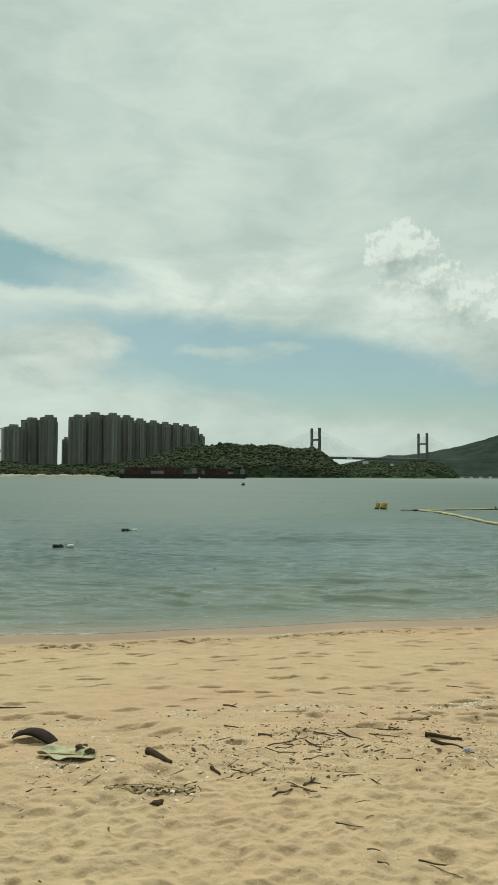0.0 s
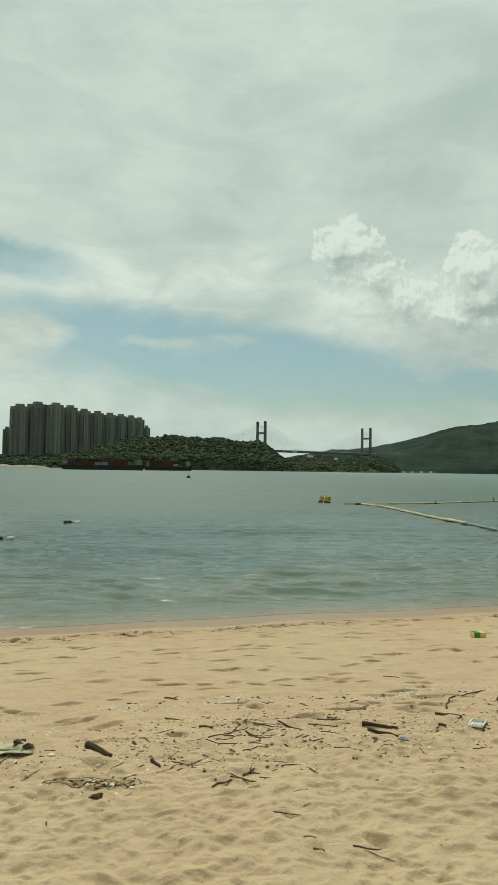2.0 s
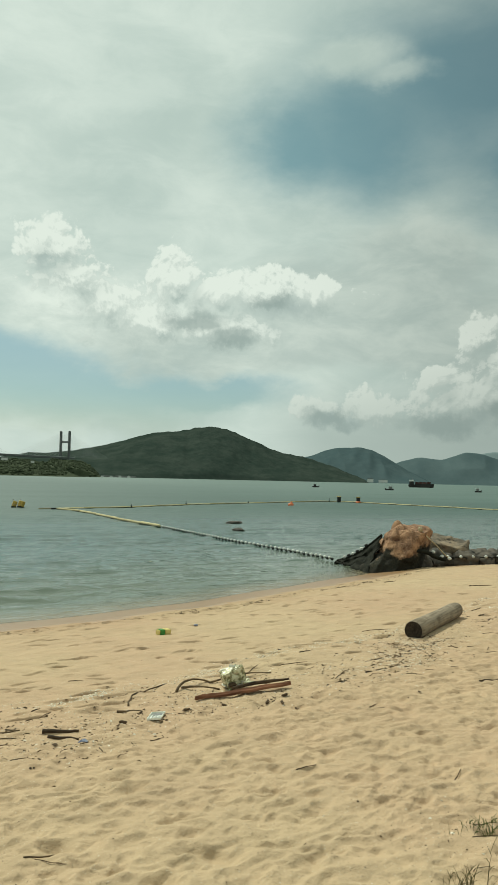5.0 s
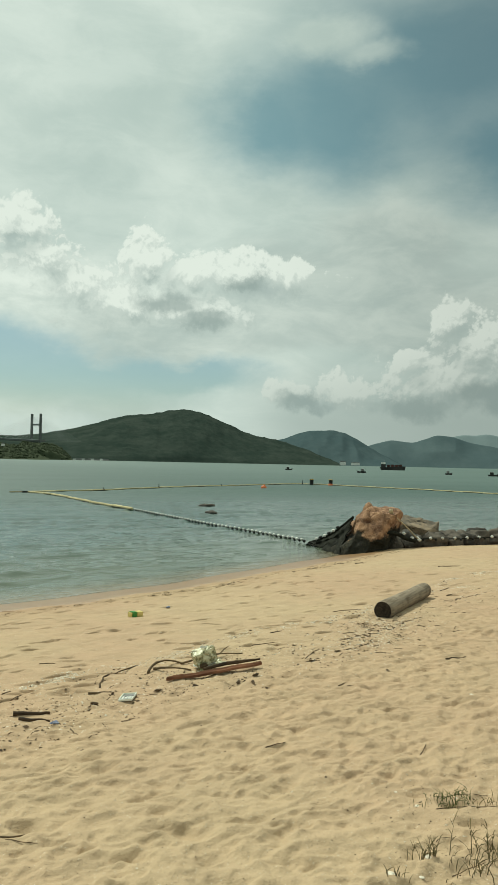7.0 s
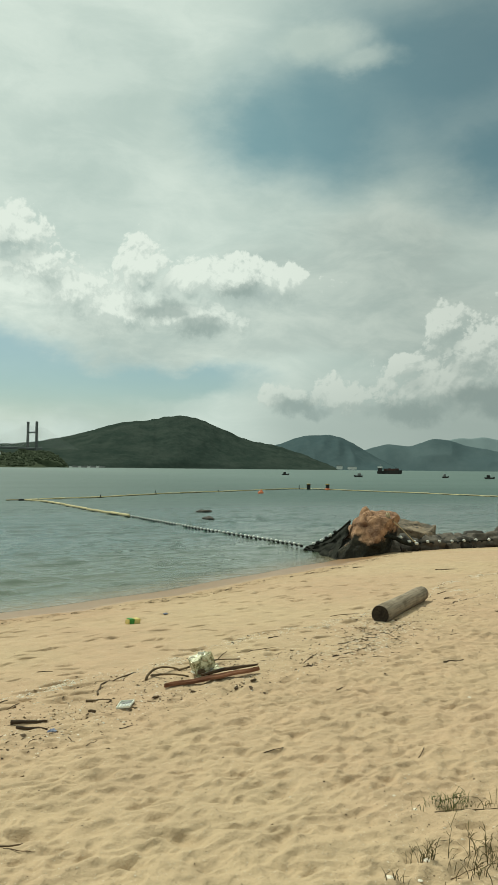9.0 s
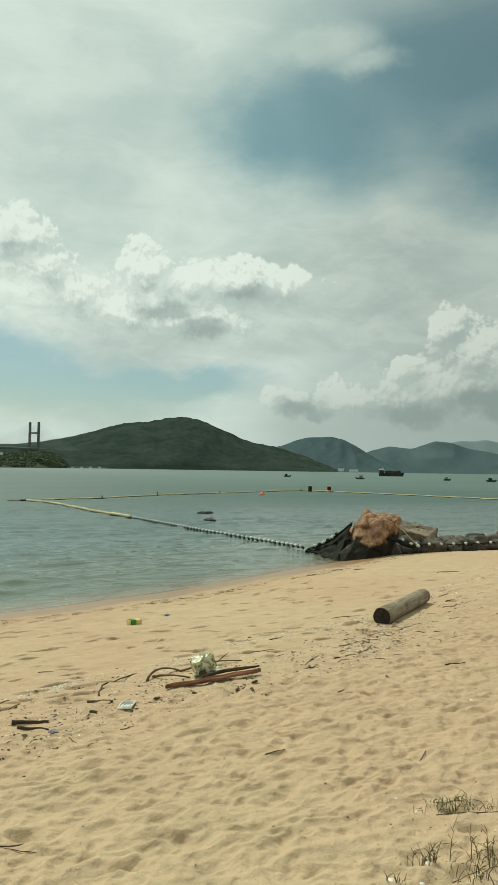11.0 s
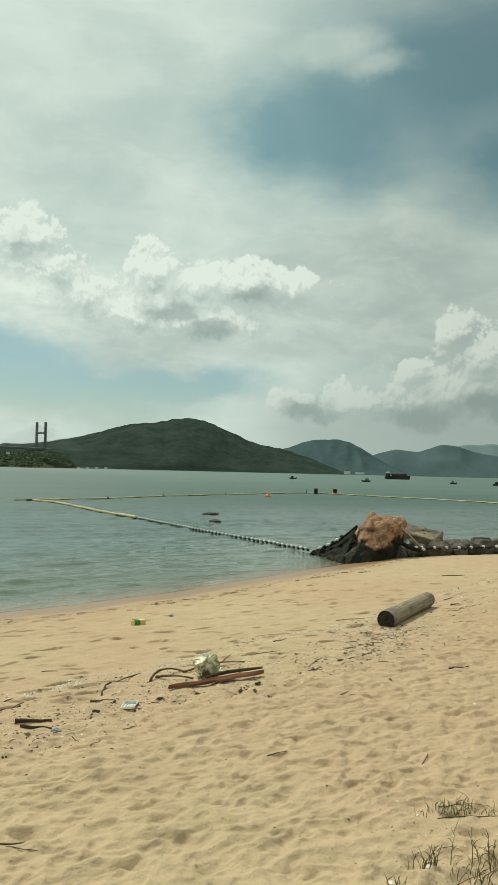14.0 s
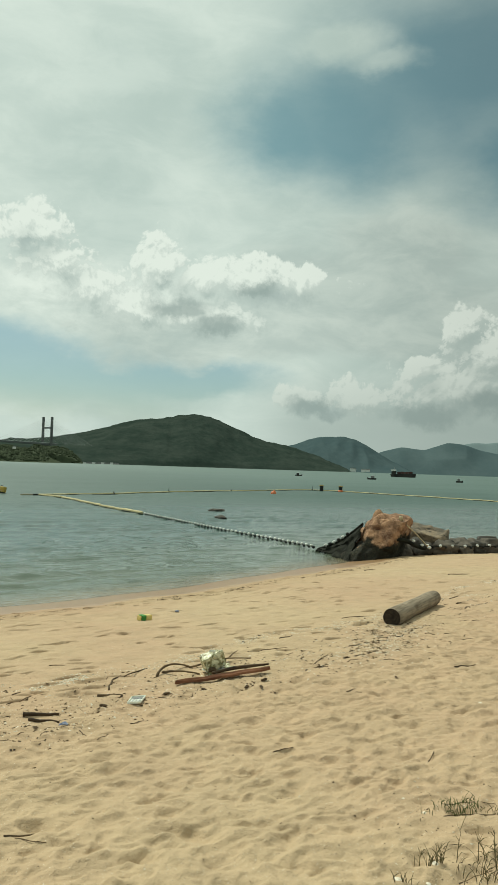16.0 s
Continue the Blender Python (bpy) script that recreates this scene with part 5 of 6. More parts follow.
def bent_stick(name, a, b, rad, label, category="stick", material=TWIG, bow=0.0, lift=0.0, seed=0, group="driftwood sticks", fork=False):
    """A stick from a to b on the sand, tapering, bowed and slightly crooked."""
    r = random.Random(seed)
    rad *= 0.76
    a, b = Vector((*a, 0)), Vector((*b, 0))
    d = b - a
    mid = (a + b) / 2
    m = on_sand(mid.x, mid.y, 0, math.degrees(math.atan2(d.y, d.x)))
    inv, pts, radii = m.inverted(), [], []
    n_pt = 9
    low, high = gz(a.x, a.y), gz(b.x, b.y)
    for i in range(n_pt):
        u = i / (n_pt - 1)
        p = a.lerp(b, u) + Vector((-d.y, d.x, 0)) * (bow * 4 * u * (1 - u) + r.uniform(-0.012, 0.012) * min(1.0, 0.012 / rad))
        rr = rad * (1.0 - 0.45 * u) * r.uniform(0.88, 1.12)
        p.z = 0.5 * (low + (high - low) * u + gz(p.x, p.y)) + rr * 0.6 + lift * math.sin(math.pi * u)
        pts.append(p)
        radii.append(rr)
    sunk = max(gz(p.x, p.y) - p.z for p in pts)
    pts = [inv @ (p + Vector((0, 0, max(sunk, 0) * 0.6))) for p in pts]
    bm = bmesh.new()
    tube(bm, pts, radii, 7)
    if fork:
        p = pts[5]
        e = pts[-1] - pts[0]
        tube(bm, [p, p + e * 0.18 + Vector((0, e.length * 0.14, 0.01)), p + e * 0.3 + Vector((0, e.length * 0.2, 0.02))], [rad * 0.6, rad * 0.45, rad * 0.2], 6)
    return thing(name, m, label, category, group, bm, material, True)


# the heap with the packaging
def red_plank():
    a, b = Vector((1.99, 5.76)), Vector((2.93, 5.86))
    d = b - a
    mid = (a + b) / 2
    t = thing("driftwood_plank", on_sand(mid.x, mid.y, 0.018, math.degrees(math.atan2(d.y, d.x))), "split reddish driftwood plank lying on the sand", "driftwood")
    bm = bmesh.new()
    n_c = 15
    rows = []
    for i in range(n_c):
        u = i / (n_c - 1)
        wdt = 0.008 + 0.030 * math.sin(math.pi * min(u * 0.8 + 0.08, 1)) ** 1.3 + 0.006 * noise.noise(Vector((u * 9, 2, 1)))
        x = (u - 0.5) * d.length
        z = 0.010 * noise.noise(Vector((u * 5, 0, 0))) + 0.02 * u
        rows.append([bm.verts.new(p) for p in ((x, -wdt, z - 0.012), (x, wdt, z - 0.012), (x, wdt * 0.7, z + 0.008), (x, 0.0, z + 0.020), (x, -wdt * 0.8, z + 0.006))])
    for u, v in zip(rows, rows[1:]):
        for k in range(5):
            bm.faces.new((u[k], u[(k + 1) % 5], v[(k + 1) % 5], v[k]))
    bm.faces.new(rows[0][::-1]), bm.faces.new(rows[-1])
    part("plank", bm, RED_WOOD, t)
    bm = bmesh.new()
    tube(bm, [(-0.1, 0.04, 0.03), (0.12, 0.05, 0.045), (0.3, 0.03, 0.05), (0.47, 0.02, 0.05)], [0.012, 0.017, 0.015, 0.008], 7)
    part("split_limb", bm, DRIFTWOOD, t, "darker split limb")


red_plank()


def crushed_pack():
    t = thing("plastic_packaging", on_sand(2.43, 6.03, 0.012, 12) @ Matrix.Scale(0.80, 4), "crumpled clear and cream plastic food packaging", "packaging")
    bm = bmesh.new()
    box(bm, (0.24, 0.15, 0.19), pose(0, 0, 0.115, 0, -16, 0), 0.012)
    bmesh.ops.subdivide_edges(bm, edges=list(bm.edges), cuts=3, use_grid_fill=True)
    for v in bm.verts:
        v.co += 0.034 * Vector(noise.noise_vector(v.co * 8)) + 0.007 * Vector(noise.noise_vector(v.co * 40))
    part("crumpled_bag", bm, FILM, t)
    bm = bmesh.new()
    box(bm, (0.21, 0.018, 0.03), pose(0.03, -0.02, 0.225, 0, -16 + 30, 8), 0.006)
    part("folded_rim", bm, IVORY, t, "cream folded rim")
    bm = bmesh.new()
    box(bm, (0.25, 0.14, 0.012), pose(0.03, 0.01, 0.02, 3, 0, 0), 0.004)
    part("base_tray", bm, IVORY, t, "cream flat base tray")
    bm = bmesh.new()
    stone(bm, (0.05, 0.02, 0.026), 6, 3, 0.25)
    ob = part("dark_remnant", bm, CRUMB, t)
    ob.location = (-0.05, -0.075, 0.05)
    bm = bmesh.new()
    bmesh.ops.create_grid(bm, x_segments=8, y_segments=8, size=0.07)
    for v in bm.verts:
        v.co += 0.03 * Vector(noise.noise_vector(v.co * 16 + Vector((3, 1, 2))))
    ob = part("loose_film", bm, FILM, t)
    ob.location = (0.16, -0.06, 0.05)
    ob.modifiers.new("thickness", "SOLIDIFY").thickness = 0.002


crushed_pack()
bent_stick("bent_branch", (1.93, 6.10), (2.32, 6.30), 0.017, "dark bent branch lying behind the packaging", bow=0.16, lift=0.05, seed=1)
bent_stick("bent_branch", (2.02, 6.22), (2.30, 6.00), 0.015, "dark bent branch looped beside the plank", bow=-0.12, lift=0.03, seed=2)
bent_stick("bent_branch", (2.30, 6.28), (3.00, 6.42), 0.013, "dark thin branch lying behind the plank", seed=3, lift=0.03, fork=True)
bent_stick("curved_stick", (1.44, 5.86), (1.92, 6.42), 0.012, "long curved brown stick on the sand", bow=0.14, seed=4)
bent_stick("short_stick", (1.31, 5.69), (1.50, 5.62), 0.014, "short dark stick on the sand", seed=5)
for k, (x, y) in enumerate(((1.84, 5.55), (2.55, 5.52), (2.62, 5.38), (2.2, 5.62), (1.30, 5.42), (2.75, 5.6))):
    bm = bmesh.new()
    thing("bark_scrap", on_sand(x, y, 0.01, 40 * k), "dark scrap of bark on the sand", "bark", "bark scraps", stone(bm, (0.032, 0.014, 0.011), k + 60, 2, 0.35), CRUMB)


def small_tray():
    t = thing("plastic_tray", on_sand(1.56, 5.43, 0.012, 62, 2, -6) @ Matrix.Scale(0.9, 4), "small cream plastic tray with three ribs on the sand", "tray")
    bm = bmesh.new()
    box(bm, (0.185, 0.115, 0.005), Matrix(), 0.002)
    part("base", bm, IVORY, t)
    for x, y, sx, sy in ((0, 0.058, 0.19, 0.008), (0, -0.058, 0.19, 0.008), (0.094, 0, 0.008, 0.116), (-0.094, 0, 0.008, 0.116)):
        bm = bmesh.new()
        box(bm, (sx, sy, 0.016), pose(x, y, 0.009), 0.002)
        part("rim", bm, IVORY, t)
    for k in range(3):
        bm = bmesh.new()
        box(bm, (0.075, 0.016, 0.012), pose(-0.035, -0.03 + 0.03 * k, 0.009), 0.003)
        part("rib", bm, WHITE_PAINT, t)
    bm = bmesh.new()
    box(bm, (0.05, 0.09, 0.004), pose(0.055, 0, 0.006), 0.001)
    part("grey_panel", bm, GREY_BOX, t, "grey panel")


small_tray()


def carton():
    t = thing("carton", on_sand(2.72, 9.22, 0.035, 22, 4, 3), "green and yellow drink carton lying on the sand", "carton")
    bm = bmesh.new()
    part("yellow_end", box(bm, (0.10, 0.09, 0.075), pose(0.045, 0, 0), 0.008), PACK_YELLOW, t)
    bm = bmesh.new()
    part("green_band", box(bm, (0.075, 0.0925, 0.0775), pose(-0.043, 0, 0), 0.006), PACK_GREEN, t, "green printed band")
    bm = bmesh.new()
    part("folded_end", box(bm, (0.02, 0.08, 0.065), pose(-0.09, 0, 0), 0.006), PACK_YELLOW, t)


carton()
bm = bmesh.new()
thing("blue_scrap", on_sand(3.35, 9.75, 0.015), "blue plastic scrap lying on the sand", "litter", bm=stone(bm, (0.035, 0.02, 0.012), 5, 2, 0.3), material=BLUE_BIT)


# the palm sheath and leaf
def palm_sheath():
    t = thing("palm_sheath", on_sand(-2.08, 5.12, 0.0, -14) @ Matrix.Scale(0.92, 4), "dark curled palm sheath arched on the sand", "palm sheath")
    bm = bmesh.new()
    rows = []
    for i in range(17):
        u = i / 16
        x = -0.21 + 0.46 * u
        z = 0.012 + 0.135 * math.sin(math.pi * min(0.18 + u * 0.80, 1.0))
        wdt = 0.014 + 0.062 * math.sin(math.pi * (0.12 + 0.78 * u))
        rows.append([bm.verts.new((x, wdt * q, z - 0.028 * q * q + 0.004 * noise.noise(Vector((u * 8, q, 0))))) for q in np.linspace(-1, 1, 9)])
    for u, v in zip(rows, rows[1:]):
        for k in range(8):
            bm.faces.new((u[k], u[k + 1], v[k + 1], v[k]))
    ob = part("sheath", bm, HUSK, t, smooth=True)
    ob.modifiers.new("thickness", "SOLIDIFY").thickness = 0.007
    bm = bmesh.new()
    bmesh.ops.create_grid(bm, x_segments=9, y_segments=7, size=0.5)
    for v in bm.verts:
        v.co = Vector((v.co.x * 0.17 + 0.26, v.co.y * 0.13 - 0.02, 0.045 + 0.03 * noise.noise(v.co * 5) - 0.12 * (v.co.x)  * 0.2))
    ob = part("pale_rag", bm, RAG, t, "pale bluish papery lining", smooth=True)
    ob.modifiers.new("thickness", "SOLIDIFY").thickness = 0.004


def big_leaf():
    t = thing("dried_leaf", on_sand(-1.74, 4.78, 0.010, -6) @ Matrix.Scale(0.80, 4), "large pale green dried leaf curled on the sand", "leaf")
    bm = bmesh.new()
    rows = []
    for i in range(19):
        u = i / 18
        x = -0.25 + 0.50 * u
        wdt = 0.015 + 0.105 * math.sin(math.pi * min(1, 0.06 + u * 0.92)) ** 0.7
        rows.append([bm.verts.new((x, wdt * q + 0.02 * math.sin(u * 7), 0.012 + 0.028 * abs(q) ** 1.5 * (1 + 0.7 * math.sin(u * 11)) + 0.05 * max(0, u - 0.55) * (q + 1) * 0.8 + 0.014 * noise.noise(Vector((u * 6, q * 2, 3))))) for q in np.linspace(-1, 1, 11)])
    for u, v in zip(rows, rows[1:]):
        for k in range(10):
            bm.faces.new((u[k], u[k + 1], v[k + 1], v[k]))
    ob = part("blade", bm, LEAF, t, smooth=True)
    ob.modifiers.new("thickness", "SOLIDIFY").thickness = 0.004
    bm = bmesh.new()
    tube(bm, [(-0.25, 0.0, 0.015), (0, 0.012, 0.022), (0.24, 0.01, 0.04)], [0.008, 0.006, 0.003], 6)
    part("midrib", bm, STRAW, t)
    bm = bmesh.new()
    tube(bm, [(0.08, -0.08, 0.02), (0.06, -0.15, 0.01), (0.05, -0.21, 0.0)], [0.008, 0.007, 0.006], 6)
    part("stalk", bm, STRAW, t)
    for dx, dy, s in ((0.10, 0.09, 0.065), (0.19, 0.04, 0.05)):
        bm = bmesh.new()
        ob = part("curled_lobe", stone(bm, (s, s * 0.6, s * 0.55), int(s * 1000), 3, 0.3), DRIFTWOOD, t, "brown curled lobe", True)
        ob.location = (dx, dy, 0.045)


palm_sheath()
big_leaf()


def reed_loop():
    t = thing("reed_loop", on_sand(-1.06, 4.28, 0.0, 0), "loop of dry yellow reed lying among shells", "reed")
    for k, (rx, ry, n_turn) in enumerate(((0.27, 0.062, 1.0), (0.22, 0.035, 0.7))):
        pts = []
        for q in np.linspace(0.2, 6.28319 * n_turn, 34):
            x, y = rx * math.cos(q) + 0.02 * k, ry * math.sin(q) * (1 + 0.2 * math.sin(2 * q)) - 0.01 * k
            pts.append((x, y, gz(-1.06 + x, 4.28 + y) - gz(-1.06, 4.28) + 0.007))
        bm = bmesh.new()
        part("reed", tube(bm, pts, 0.0026, 5), STRAW, t, smooth=True)


reed_loop()
bent_stick("driftwood_piece", (-1.22, 4.92), (-1.02, 4.71), 0.036, "thick short brown driftwood piece on the sand", "driftwood", DRIFTWOOD, seed=21, group="driftwood pieces")
bent_stick("driftwood_piece", (-0.75, 4.67), (-0.68, 4.55), 0.018, "short stubby brown driftwood piece on the sand", "driftwood", DRIFTWOOD, seed=22, group="driftwood pieces")
bm = bmesh.new()
thing("bark_scrap", on_sand(-0.97, 4.07, 0.014, 20), "dark torn scrap of bark on the sand", "bark", "bark scraps", stone(bm, (0.034, 0.014, 0.014), 91, 3, 0.45), CRUMB)
bent_stick("driftwood_piece", (0.70, 5.39), (0.95, 5.33), 0.024, "dark charred driftwood piece on the sand", "driftwood", DRIFTWOOD, seed=23, group="driftwood pieces")
bent_stick("driftwood_piece", (0.73, 5.30), (0.92, 5.16), 0.016, "thin dark driftwood piece on the sand", "driftwood", DRIFTWOOD, seed=24, group="driftwood pieces")
bm = bmesh.new()
thing("blue_scrap", on_sand(0.94, 5.10, 0.016, 15), "crumpled blue plastic scrap in the driftwood", "litter", bm=stone(bm, (0.034, 0.026, 0.018), 15, 3, 0.4), material=BLUE_BIT)
WRACK_STICKS = ((-0.86, 6.12, -0.74, 6.06, 0.014), (-1.15, 5.98, -1.06, 5.96, 0.01), (-0.5, 5.32, -0.4, 5.29, 0.018), (0.08, 5.5, 0.25, 5.32, 0.011), (0.28, 5.6, 0.56, 5.54, 0.012),
    (0.22, 5.56, 0.32, 5.6, 0.022), (0.62, 5.72, 0.95, 5.97, 0.007), (-0.12, 5.44, 0.05, 5.36, 0.01), (-0.42, 5.12, -0.14, 5.36, 0.008), (-0.25, 5.4, 0.06, 5.42, 0.007),
    (0.3, 5.42, 0.52, 5.37, 0.009), (-0.16, 5.3, -0.05, 5.1, 0.012), (-0.78, 5.55, -0.66, 5.5, 0.01), (0.12, 6.62, 0.28, 6.56, 0.006), (-2.75, 5.95, -2.5, 5.93, 0.013))
NEAR_TWIGS = ((-0.33, 4.24, -0.22, 4.36, 0.014), (-0.16, 4.46, -0.09, 4.52, 0.013), (0.39, 3.53, 0.58, 3.58, 0.008), (0.44, 3.52, 0.57, 3.41, 0.005), (0.16, 3.63, 0.22, 3.6, 0.008),
    (0.2, 3.53, 0.25, 3.49, 0.009), (-1.16, 3.78, -1.14, 3.72, 0.01))
EAST_STICKS = ((1.12, 6.92, 1.26, 6.87, 0.008), (5.04, 8.02, 5.45, 7.97, 0.012), (3.66, 7.1, 3.86, 7.22, 0.011), (3.1, 6.72, 3.52, 6.66, 0.009), (3.45, 5.95, 3.75, 6.2, 0.008),
    (9.65, 11.44, 10.02, 11.2, 0.018), (7.4, 8.7, 7.72, 8.88, 0.014), (7.1, 8.2, 7.35, 8.3, 0.016), (3.25, 5.05, 3.38, 5.12, 0.008), (7.0, 7.1, 7.5, 7.0, 0.012),
    (8.9, 13.3, 9.3, 13.45, 0.014), (2.05, 4.0, 2.2, 4.02, 0.006), (2.9, 3.55, 3.0, 3.62, 0.007), (4.6, 5.3, 4.9, 5.36, 0.012), (1.02, 4.93, 1.04, 4.8, 0.006))
for k, (ax, ay, bx, by, rad) in enumerate(WRACK_STICKS + NEAR_TWIGS + EAST_STICKS):
    bent_stick("stick", (ax, ay), (bx, by), rad * 0.72, "dry dark twig lying on the sand" if rad < 0.011 else "dark weathered stick lying on the sand", bow=random.Random(k).uniform(-0.05, 0.05), seed=100 + k, lift=0.002, fork=k % 8 == 0)
r = random.Random(77)
for k in range(170):
    s = r.gauss(6.75, 0.40)
    x = r.choice((r.gauss(-0.05, 0.35), r.gauss(-0.2, 0.5), r.gauss(4.7, 0.5), r.uniform(-2.6, 7.5)))
    y = float(shore(x)) - s / 0.93
    q, ln = r.uniform(-0.9, 1.2), r.uniform(0.03, 0.15)
    bent_stick("twig", (x - ln * math.cos(q) / 2, y - ln * math.sin(q) / 2), (x + ln * math.cos(q) / 2, y + ln * math.sin(q) / 2), r.uniform(0.0020, 0.0062), "thin dry twig in the tide wrack", "twig", bow=r.uniform(-0.06, 0.06), seed=300 + k, lift=r.uniform(0, 0.004), group="twigs in the wrack")


def litter(name, count, place, size, material, label, category, seed, flatness=0.5, clump=0.0):
    """Many small angular bits strewn on the sand, in one mesh."""
    r, verts, faces = random.Random(seed), [], []
    xs, ys, ss = [], [], []
    while len(xs) < count:
        x, y, k = place(r)
        if clump and r.random() < clump and lattice(x / 0.22 + seed, y / 0.13, 91) + 0.6 * lattice(x / 0.07, y / 0.05 + seed, 92) < 0.15:
            continue
        if 0.9 < math.hypot(x, y) < 22:
            xs.append(x), ys.append(y), ss.append(size(r) * k)
    zs = pressed(np.array(xs), np.array(ys), ground_height(np.array(xs), np.array(ys)))
    base = [(1, 0, 0), (0.3, 0.8, 0), (-0.8, 0.6, 0), (-0.7, -0.7, 0), (0.4, -0.8, 0), (0.1, 0.05, 1)]
    tris = [(0, 1, 5), (1, 2, 5), (2, 3, 5), (3, 4, 5), (4, 0, 5), (4, 3, 2, 1, 0)]
    for x, y, z, s in zip(xs, ys, zs, ss):
        q, stretch, n0 = r.uniform(0, 6.28), r.choice((r.uniform(0.08, 0.25), r.uniform(0.25, 0.9))), len(verts)
        for bx, by, bz in base:
            bx, by = bx * r.uniform(0.7, 1.2) * s, by * r.uniform(0.7, 1.2) * s * stretch
            verts.append((x + bx * math.cos(q) - by * math.sin(q), y + bx * math.sin(q) + by * math.cos(q), z - 0.15 * s + bz * s * flatness * r.uniform(0.6, 1.3) + bx * r.uniform(-0.2, 0.2)))
        faces += [tuple(n0 + i for i in f) for f in tris]
    me = bpy.data.meshes.new(name)
    me.from_pydata(verts, [], faces)
    me.materials.append(material)
    tagged(new(name, me), label, category, kind="stuff")


def on_line(r):
    x = r.uniform(-3.2, 12.0)
    s = r.gauss(5.75, 0.085) + 0.16 * math.sin(x * 1.3)
    if r.random() > 0.35 + 0.65 * (lattice(x / 0.5, s / 0.4, 81) > 0):
        x += 0.4
    return x, float(shore(x)) - s / 0.93, 1.05 if -1.3 < x < 2.2 else 0.8


def in_wrack(r):
    x = r.choice((r.uniform(-3.0, 1.2), r.gauss(-0.2, 0.5), r.uniform(-3, 12), r.gauss(4.6, 0.7), r.gauss(2.0, 0.7), r.gauss(4.9, 0.35)))
    return x, float(shore(x)) - (r.gauss(6.6, 0.30) + 0.15 * math.sin(x * 2)) / 0.93, 1.0


def anywhere(r):
    d = 1 / r.uniform(1 / 20, 1 / 1.9)
    a = radians(r.uniform(-30, 50))
    x, y = d * math.sin(a), d * math.cos(a)
    return (x, y, 0.8) if inland(x, y) > 1.4 else (0.0, 2.0 + r.random(), 0.8)


def swash_line(r):
    x = r.uniform(-8, 12)
    px = x + 0.6 * float(lattice(x / 0.7, 2.5, 88))
    return px, float(shore(px)) - (r.gauss(1.80, 0.10) + 0.12 * math.sin(px * 1.7)) / 0.93, 1.0


def by_grass(r):
    return r.gauss(2.5, 0.45), r.gauss(2.75, 0.4), 0.9


def shell_patch(r):
    px, py = r.choice(((-1.05, 4.29), (-1.75, 4.62), (-1.6, 5.2), (4.52, 7.52), (4.52, 7.52), (4.3, 6.3), (7.9, 8.8)))
    return r.gauss(px, 0.13), r.gauss(py, 0.06), 1.3


WRACK_SPOTS = ((4.36, 6.56, 0.10), (4.62, 6.57, 0.12), (4.96, 6.72, 0.12), (5.45, 6.98, 0.12), (3.92, 6.22, 0.08), (4.0, 6.02, 0.16), (4.42, 6.08, 0.14), (3.43, 5.83, 0.10), (3.45, 6.30, 0.18), (7.8, 8.5, 0.16), (7.3, 8.0, 0.2))


def by_log(r):
    px, py, wide = r.choice(WRACK_SPOTS)
    u = r.gauss(0, wide * 1.3)
    return px + u, py + 0.35 * u + r.gauss(0, 0.022), 1.0


litter("log_wrack", 480, by_log, lambda r: 0.006 + 0.045 * r.random() ** 2.5, CRUMB, "dark broken twigs and bark strewn below the log", "wrack", 21, 0.35, 0.9)
litter("log_shells", 550, by_log, lambda r: r.uniform(0.004, 0.013), SHELL, "white shell bits strewn below the log", "shells", 22)
litter("shell_grit", 6500, on_line, lambda r: r.uniform(0.006, 0.017), SHELL, "line of bleached shell grit along the tide mark", "shells", 1, 0.5, 0.9)
litter("tide_mark_crumbs", 900, on_line, lambda r: 0.005 + 0.028 * r.random() ** 3, CRUMB, "dark crumbs of bark along the tide mark", "wrack", 31, 0.5, 0.7)
litter("shell_bits", 5200, in_wrack, lambda r: 0.004 + 0.014 * r.random() ** 2, SHELL, "broken white shells scattered through the wrack", "shells", 2, 0.5, 0.6)
litter("wrack_crumbs", 3300, in_wrack, lambda r: 0.004 + 0.026 * r.random() ** 2.2, CRUMB, "dark crumbs of bark in the wrack", "wrack", 3, 0.35, 0.9)
litter("weed_crumbs", 4200, in_wrack, lambda r: 0.004 + 0.028 * r.random() ** 2, BROWN_SCRAP, "brown scraps of dry weed in the wrack", "wrack", 13, 0.3, 0.85)
litter("sand_specks", 1300, anywhere, lambda r: r.uniform(0.002, 0.007), CRUMB, "dark specks scattered over the sand", "specks", 4)
litter("shell_flecks", 2800, anywhere, lambda r: r.uniform(0.003, 0.008), SHELL, "pale shell flecks scattered over the sand", "shells", 5)
# flat brown scraps strewn along the dense row of prints
litter("swash_weed", 3200, swash_line, lambda r: r.uniform(0.012, 0.055), BROWN_SCRAP, "flat brown scraps in a line above the swash", "wrack", 9, 0.16)
litter("grass_litter", 300, by_grass, lambda r: r.uniform(0.004, 0.012), CRUMB, "dark litter round the grass", "litter", 6)
litter("grass_shells", 70, by_grass, lambda r: r.uniform(0.006, 0.015), SHELL, "white shell bits round the grass", "shells", 7)
litter("shell_heaps", 380, shell_patch, lambda r: r.uniform(0.006, 0.017), SHELL, "small heaps of bleached shells", "shells", 8)


def in_loop(r):
    return r.gauss(-1.02, 0.13), r.gauss(4.29, 0.030), 1.0


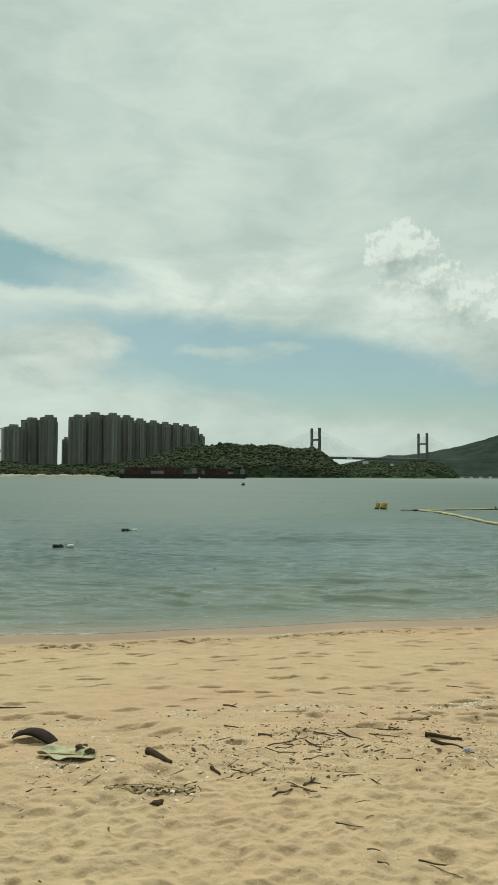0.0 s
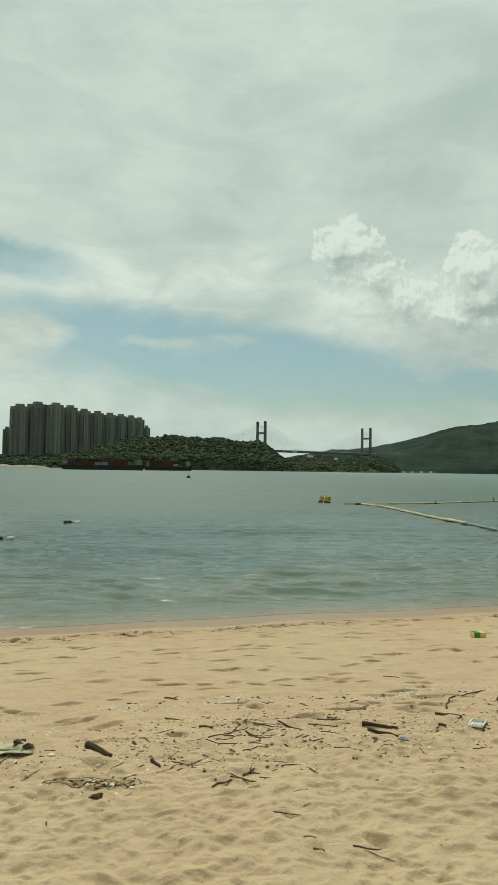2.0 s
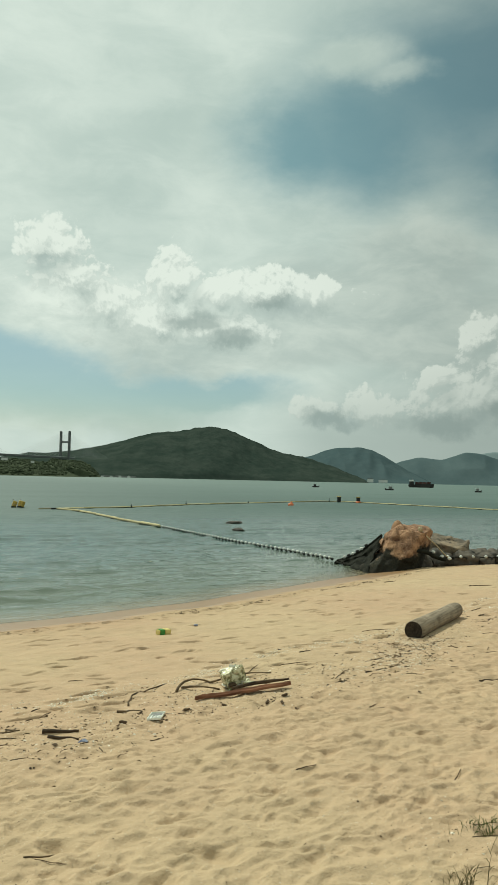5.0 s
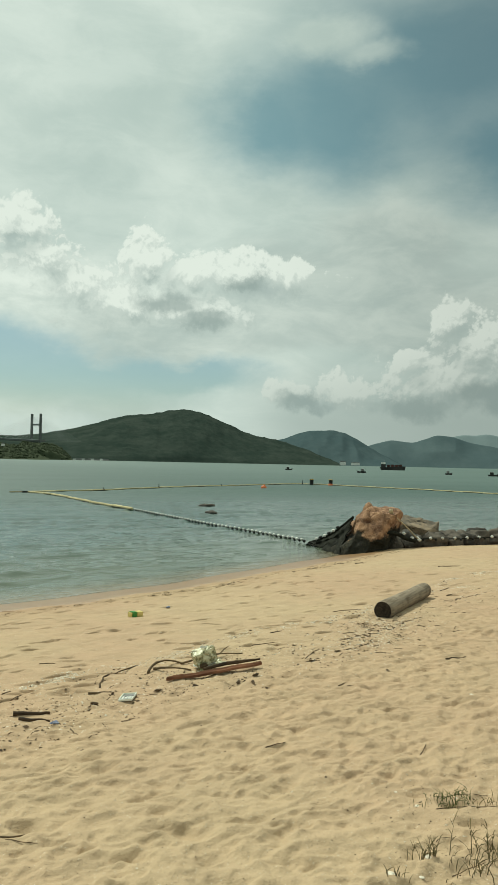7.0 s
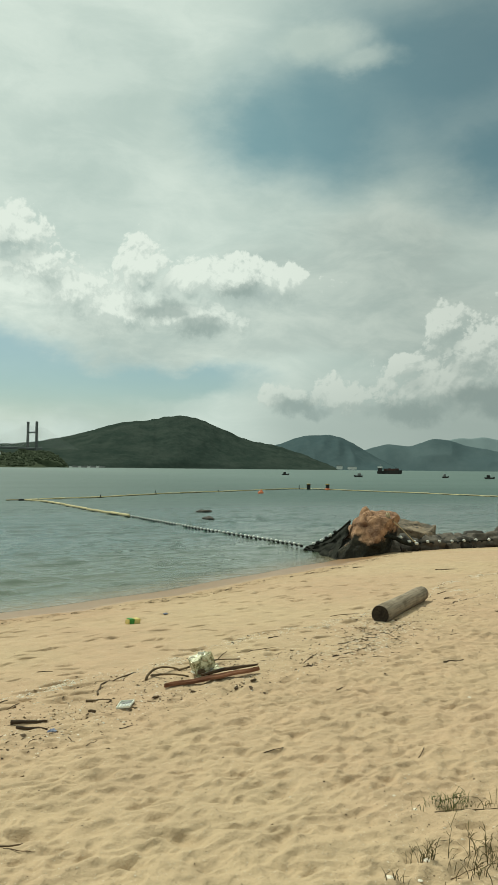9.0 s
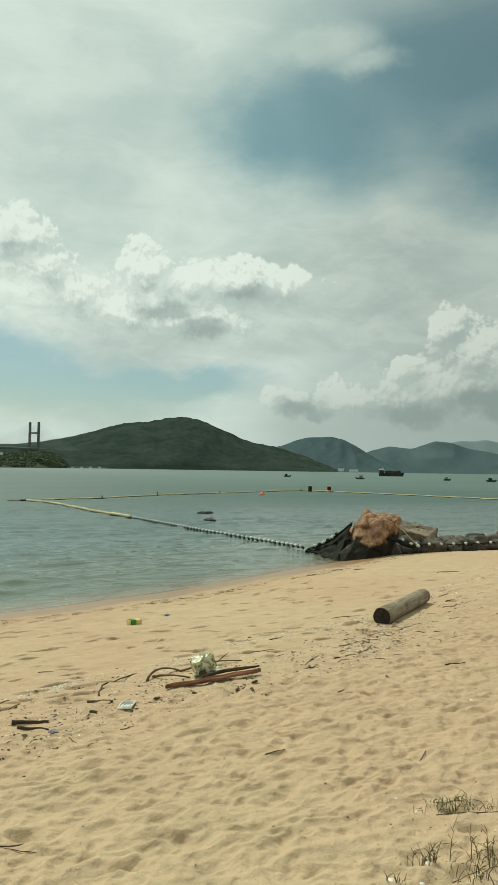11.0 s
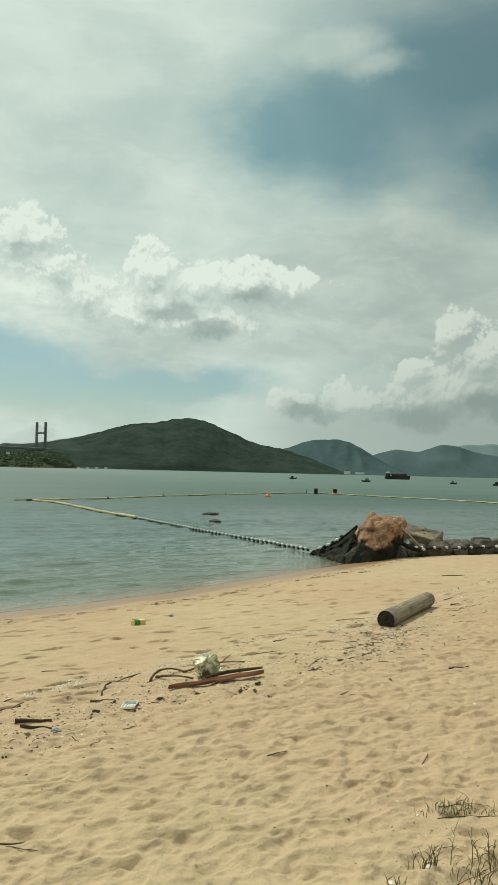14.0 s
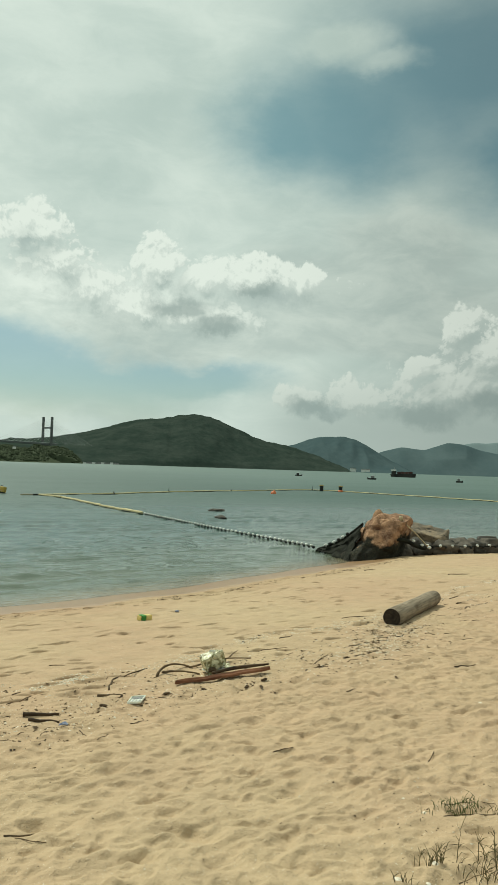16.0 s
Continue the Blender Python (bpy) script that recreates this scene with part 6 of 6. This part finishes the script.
litter("reed_debris", 220, in_loop, lambda r: 0.006 + 0.034 * r.random() ** 2, CRUMB, "dark broken bark and weed caught in the reed loop", "wrack", 41, 0.4)
litter("near_crumbs", 900, anywhere, lambda r: 0.003 + 0.016 * r.random() ** 4, CRUMB, "dark twig ends and crumbs strewn over the dry sand", "specks", 42, 0.5)


def whole_shell(x, y, s, turn):
    bm = bmesh.new()
    rows = []
    for i in range(7):
        rr = i / 6
        rows.append([bm.verts.new((s * rr * math.cos(q) * (1 + 0.03 * math.sin(9 * q)), s * rr * 0.8 * math.sin(q), s * 0.42 * (1 - rr ** 1.8) + 0.001)) for q in np.linspace(0.0, 6.0, 19)])
    for u, v in zip(rows[1:], rows[2:]):
        for k in range(18):
            bm.faces.new((u[k], u[k + 1], v[k + 1], v[k]))
    bm.faces.new(rows[1])
    bmesh.ops.remove_doubles(bm, verts=bm.verts, dist=s * 0.002)
    ob = thing("shell", on_sand(x, y, 0.001, turn), "white clam shell lying on the sand", "shell", "clam shells", bm, SHELL, True)
    ob.modifiers.new("thickness", "SOLIDIFY").thickness = 0.003


for k, (x, y, s) in enumerate(((-1.15, 4.30, 0.026), (-1.04, 4.29, 0.024), (-0.92, 4.27, 0.028), (-0.88, 4.18, 0.022), (-1.42, 4.75, 0.034), (2.13, 2.53, 0.026), (1.90, 2.49, 0.028), (2.02, 2.44, 0.018), (-0.80, 4.22, 0.02), (2.4, 2.95, 0.018), (4.0, 4.3, 0.022))):
    whole_shell(x, y, s * 0.75, 47 * k)


def grass(x, y, count, spread, tall, seed, label, material=BLADE):
    r = random.Random(seed)
    m = on_sand(x, y)
    inv = m.inverted()
    bm = bmesh.new()
    for k in range(count):
        gx0, gy0 = r.gauss(x, spread), r.gauss(y, spread * 0.5)
        q, ln, out = r.uniform(0, 6.28), tall * r.uniform(0.4, 1.1), r.uniform(0.15, 0.9)
        base = Vector((gx0, gy0, gz(gx0, gy0) - 0.005))
        wdt = r.uniform(0.0010, 0.0022)
        dirn = Vector((math.cos(q), math.sin(q), 0))
        pts = [base + dirn * (ln * out * u * u) + Vector((0, 0, ln * (u - 0.45 * out * u * u))) for u in (0, 0.3, 0.6, 0.85, 1.0)]
        tube(bm, [inv @ p for p in pts], [wdt, wdt, wdt * 0.8, wdt * 0.5, wdt * 0.2], 4, False)
    return thing("grass_tuft", m, label, "grass", "beach grass tufts", bm, material, kind="stuff")


def weed_stem(x, y, tall, seed):
    """An upright dry stem with short side leaves."""
    r = random.Random(seed)
    m = on_sand(x, y, -0.004)
    bm = bmesh.new()
    lean = Vector((r.uniform(-0.25, 0.25), r.uniform(-0.2, 0.2), 1)).normalized()
    pts = [lean * (tall * u) + Vector((0.02 * u * u * r.uniform(-1, 1), 0, 0)) for u in (0, 0.25, 0.5, 0.75, 1.0)]
    tube(bm, pts, [0.0022, 0.0020, 0.0017, 0.0012, 0.0006], 5)
    part_stem = thing("dry_weed", m, "dry brown weed stem standing in the sand", "weed", "dry weed stems")
    part("stem", bm, BLADE, part_stem)
    for k in range(r.randint(3, 6)):
        p = lean * (tall * r.uniform(0.08, 0.85))
        q, ln = r.uniform(0, 6.28), tall * r.uniform(0.18, 0.42)
        side = Vector((math.cos(q), math.sin(q) * 0.6, 0))
        bm = bmesh.new()
        tube(bm, [p, p + side * ln * 0.45 + Vector((0, 0, ln * 0.5)), p + side * ln * 0.9 + Vector((0, 0, ln * r.uniform(0.3, 0.9)))], [0.0013, 0.0015, 0.0004], 4)
        part("leaf", bm, BLADE, part_stem)


r = random.Random(88)
for k in range(15):
    weed_stem(r.gauss(2.42, 0.13), r.uniform(2.32, 2.52), r.uniform(0.09, 0.21), 700 + k)
for k in range(5):
    weed_stem(r.gauss(2.13, 0.025), r.gauss(2.54, 0.02), r.uniform(0.08, 0.13), 750 + k)


grass(2.62, 2.93, 90, 0.085, 0.075, 1, "low sprawling green grass on the sand", GREEN_BLADE)
grass(2.80, 2.80, 18, 0.06, 0.09, 2, "thin dry grass blades on the sand")
grass(2.32, 2.40, 34, 0.13, 0.13, 3, "tall dry brown grass stems on the sand")
grass(2.12, 2.55, 22, 0.035, 0.10, 4, "small dry grass tuft beside a shell")
grass(2.50, 2.42, 26, 0.11, 0.12, 5, "tall dry grass stems at the beach's back")
grass(1.92, 2.47, 12, 0.03, 0.07, 6, "small dry grass tuft beside a shell")
for k, (ax, ay, bx, by) in enumerate(((2.45, 2.86, 2.72, 2.76), (2.66, 2.80, 2.92, 2.72), (2.55, 2.98, 2.85, 2.92), (2.15, 2.40, 2.55, 2.36), (2.25, 2.62, 2.36, 2.63), (2.2, 2.46, 2.28, 2.52))):
    bent_stick("grass_runner", (ax, ay), (bx, by), 0.0026, "dry brown grass runner creeping over the sand", "runner", seed=500 + k, bow=0.08, group="grass runners")
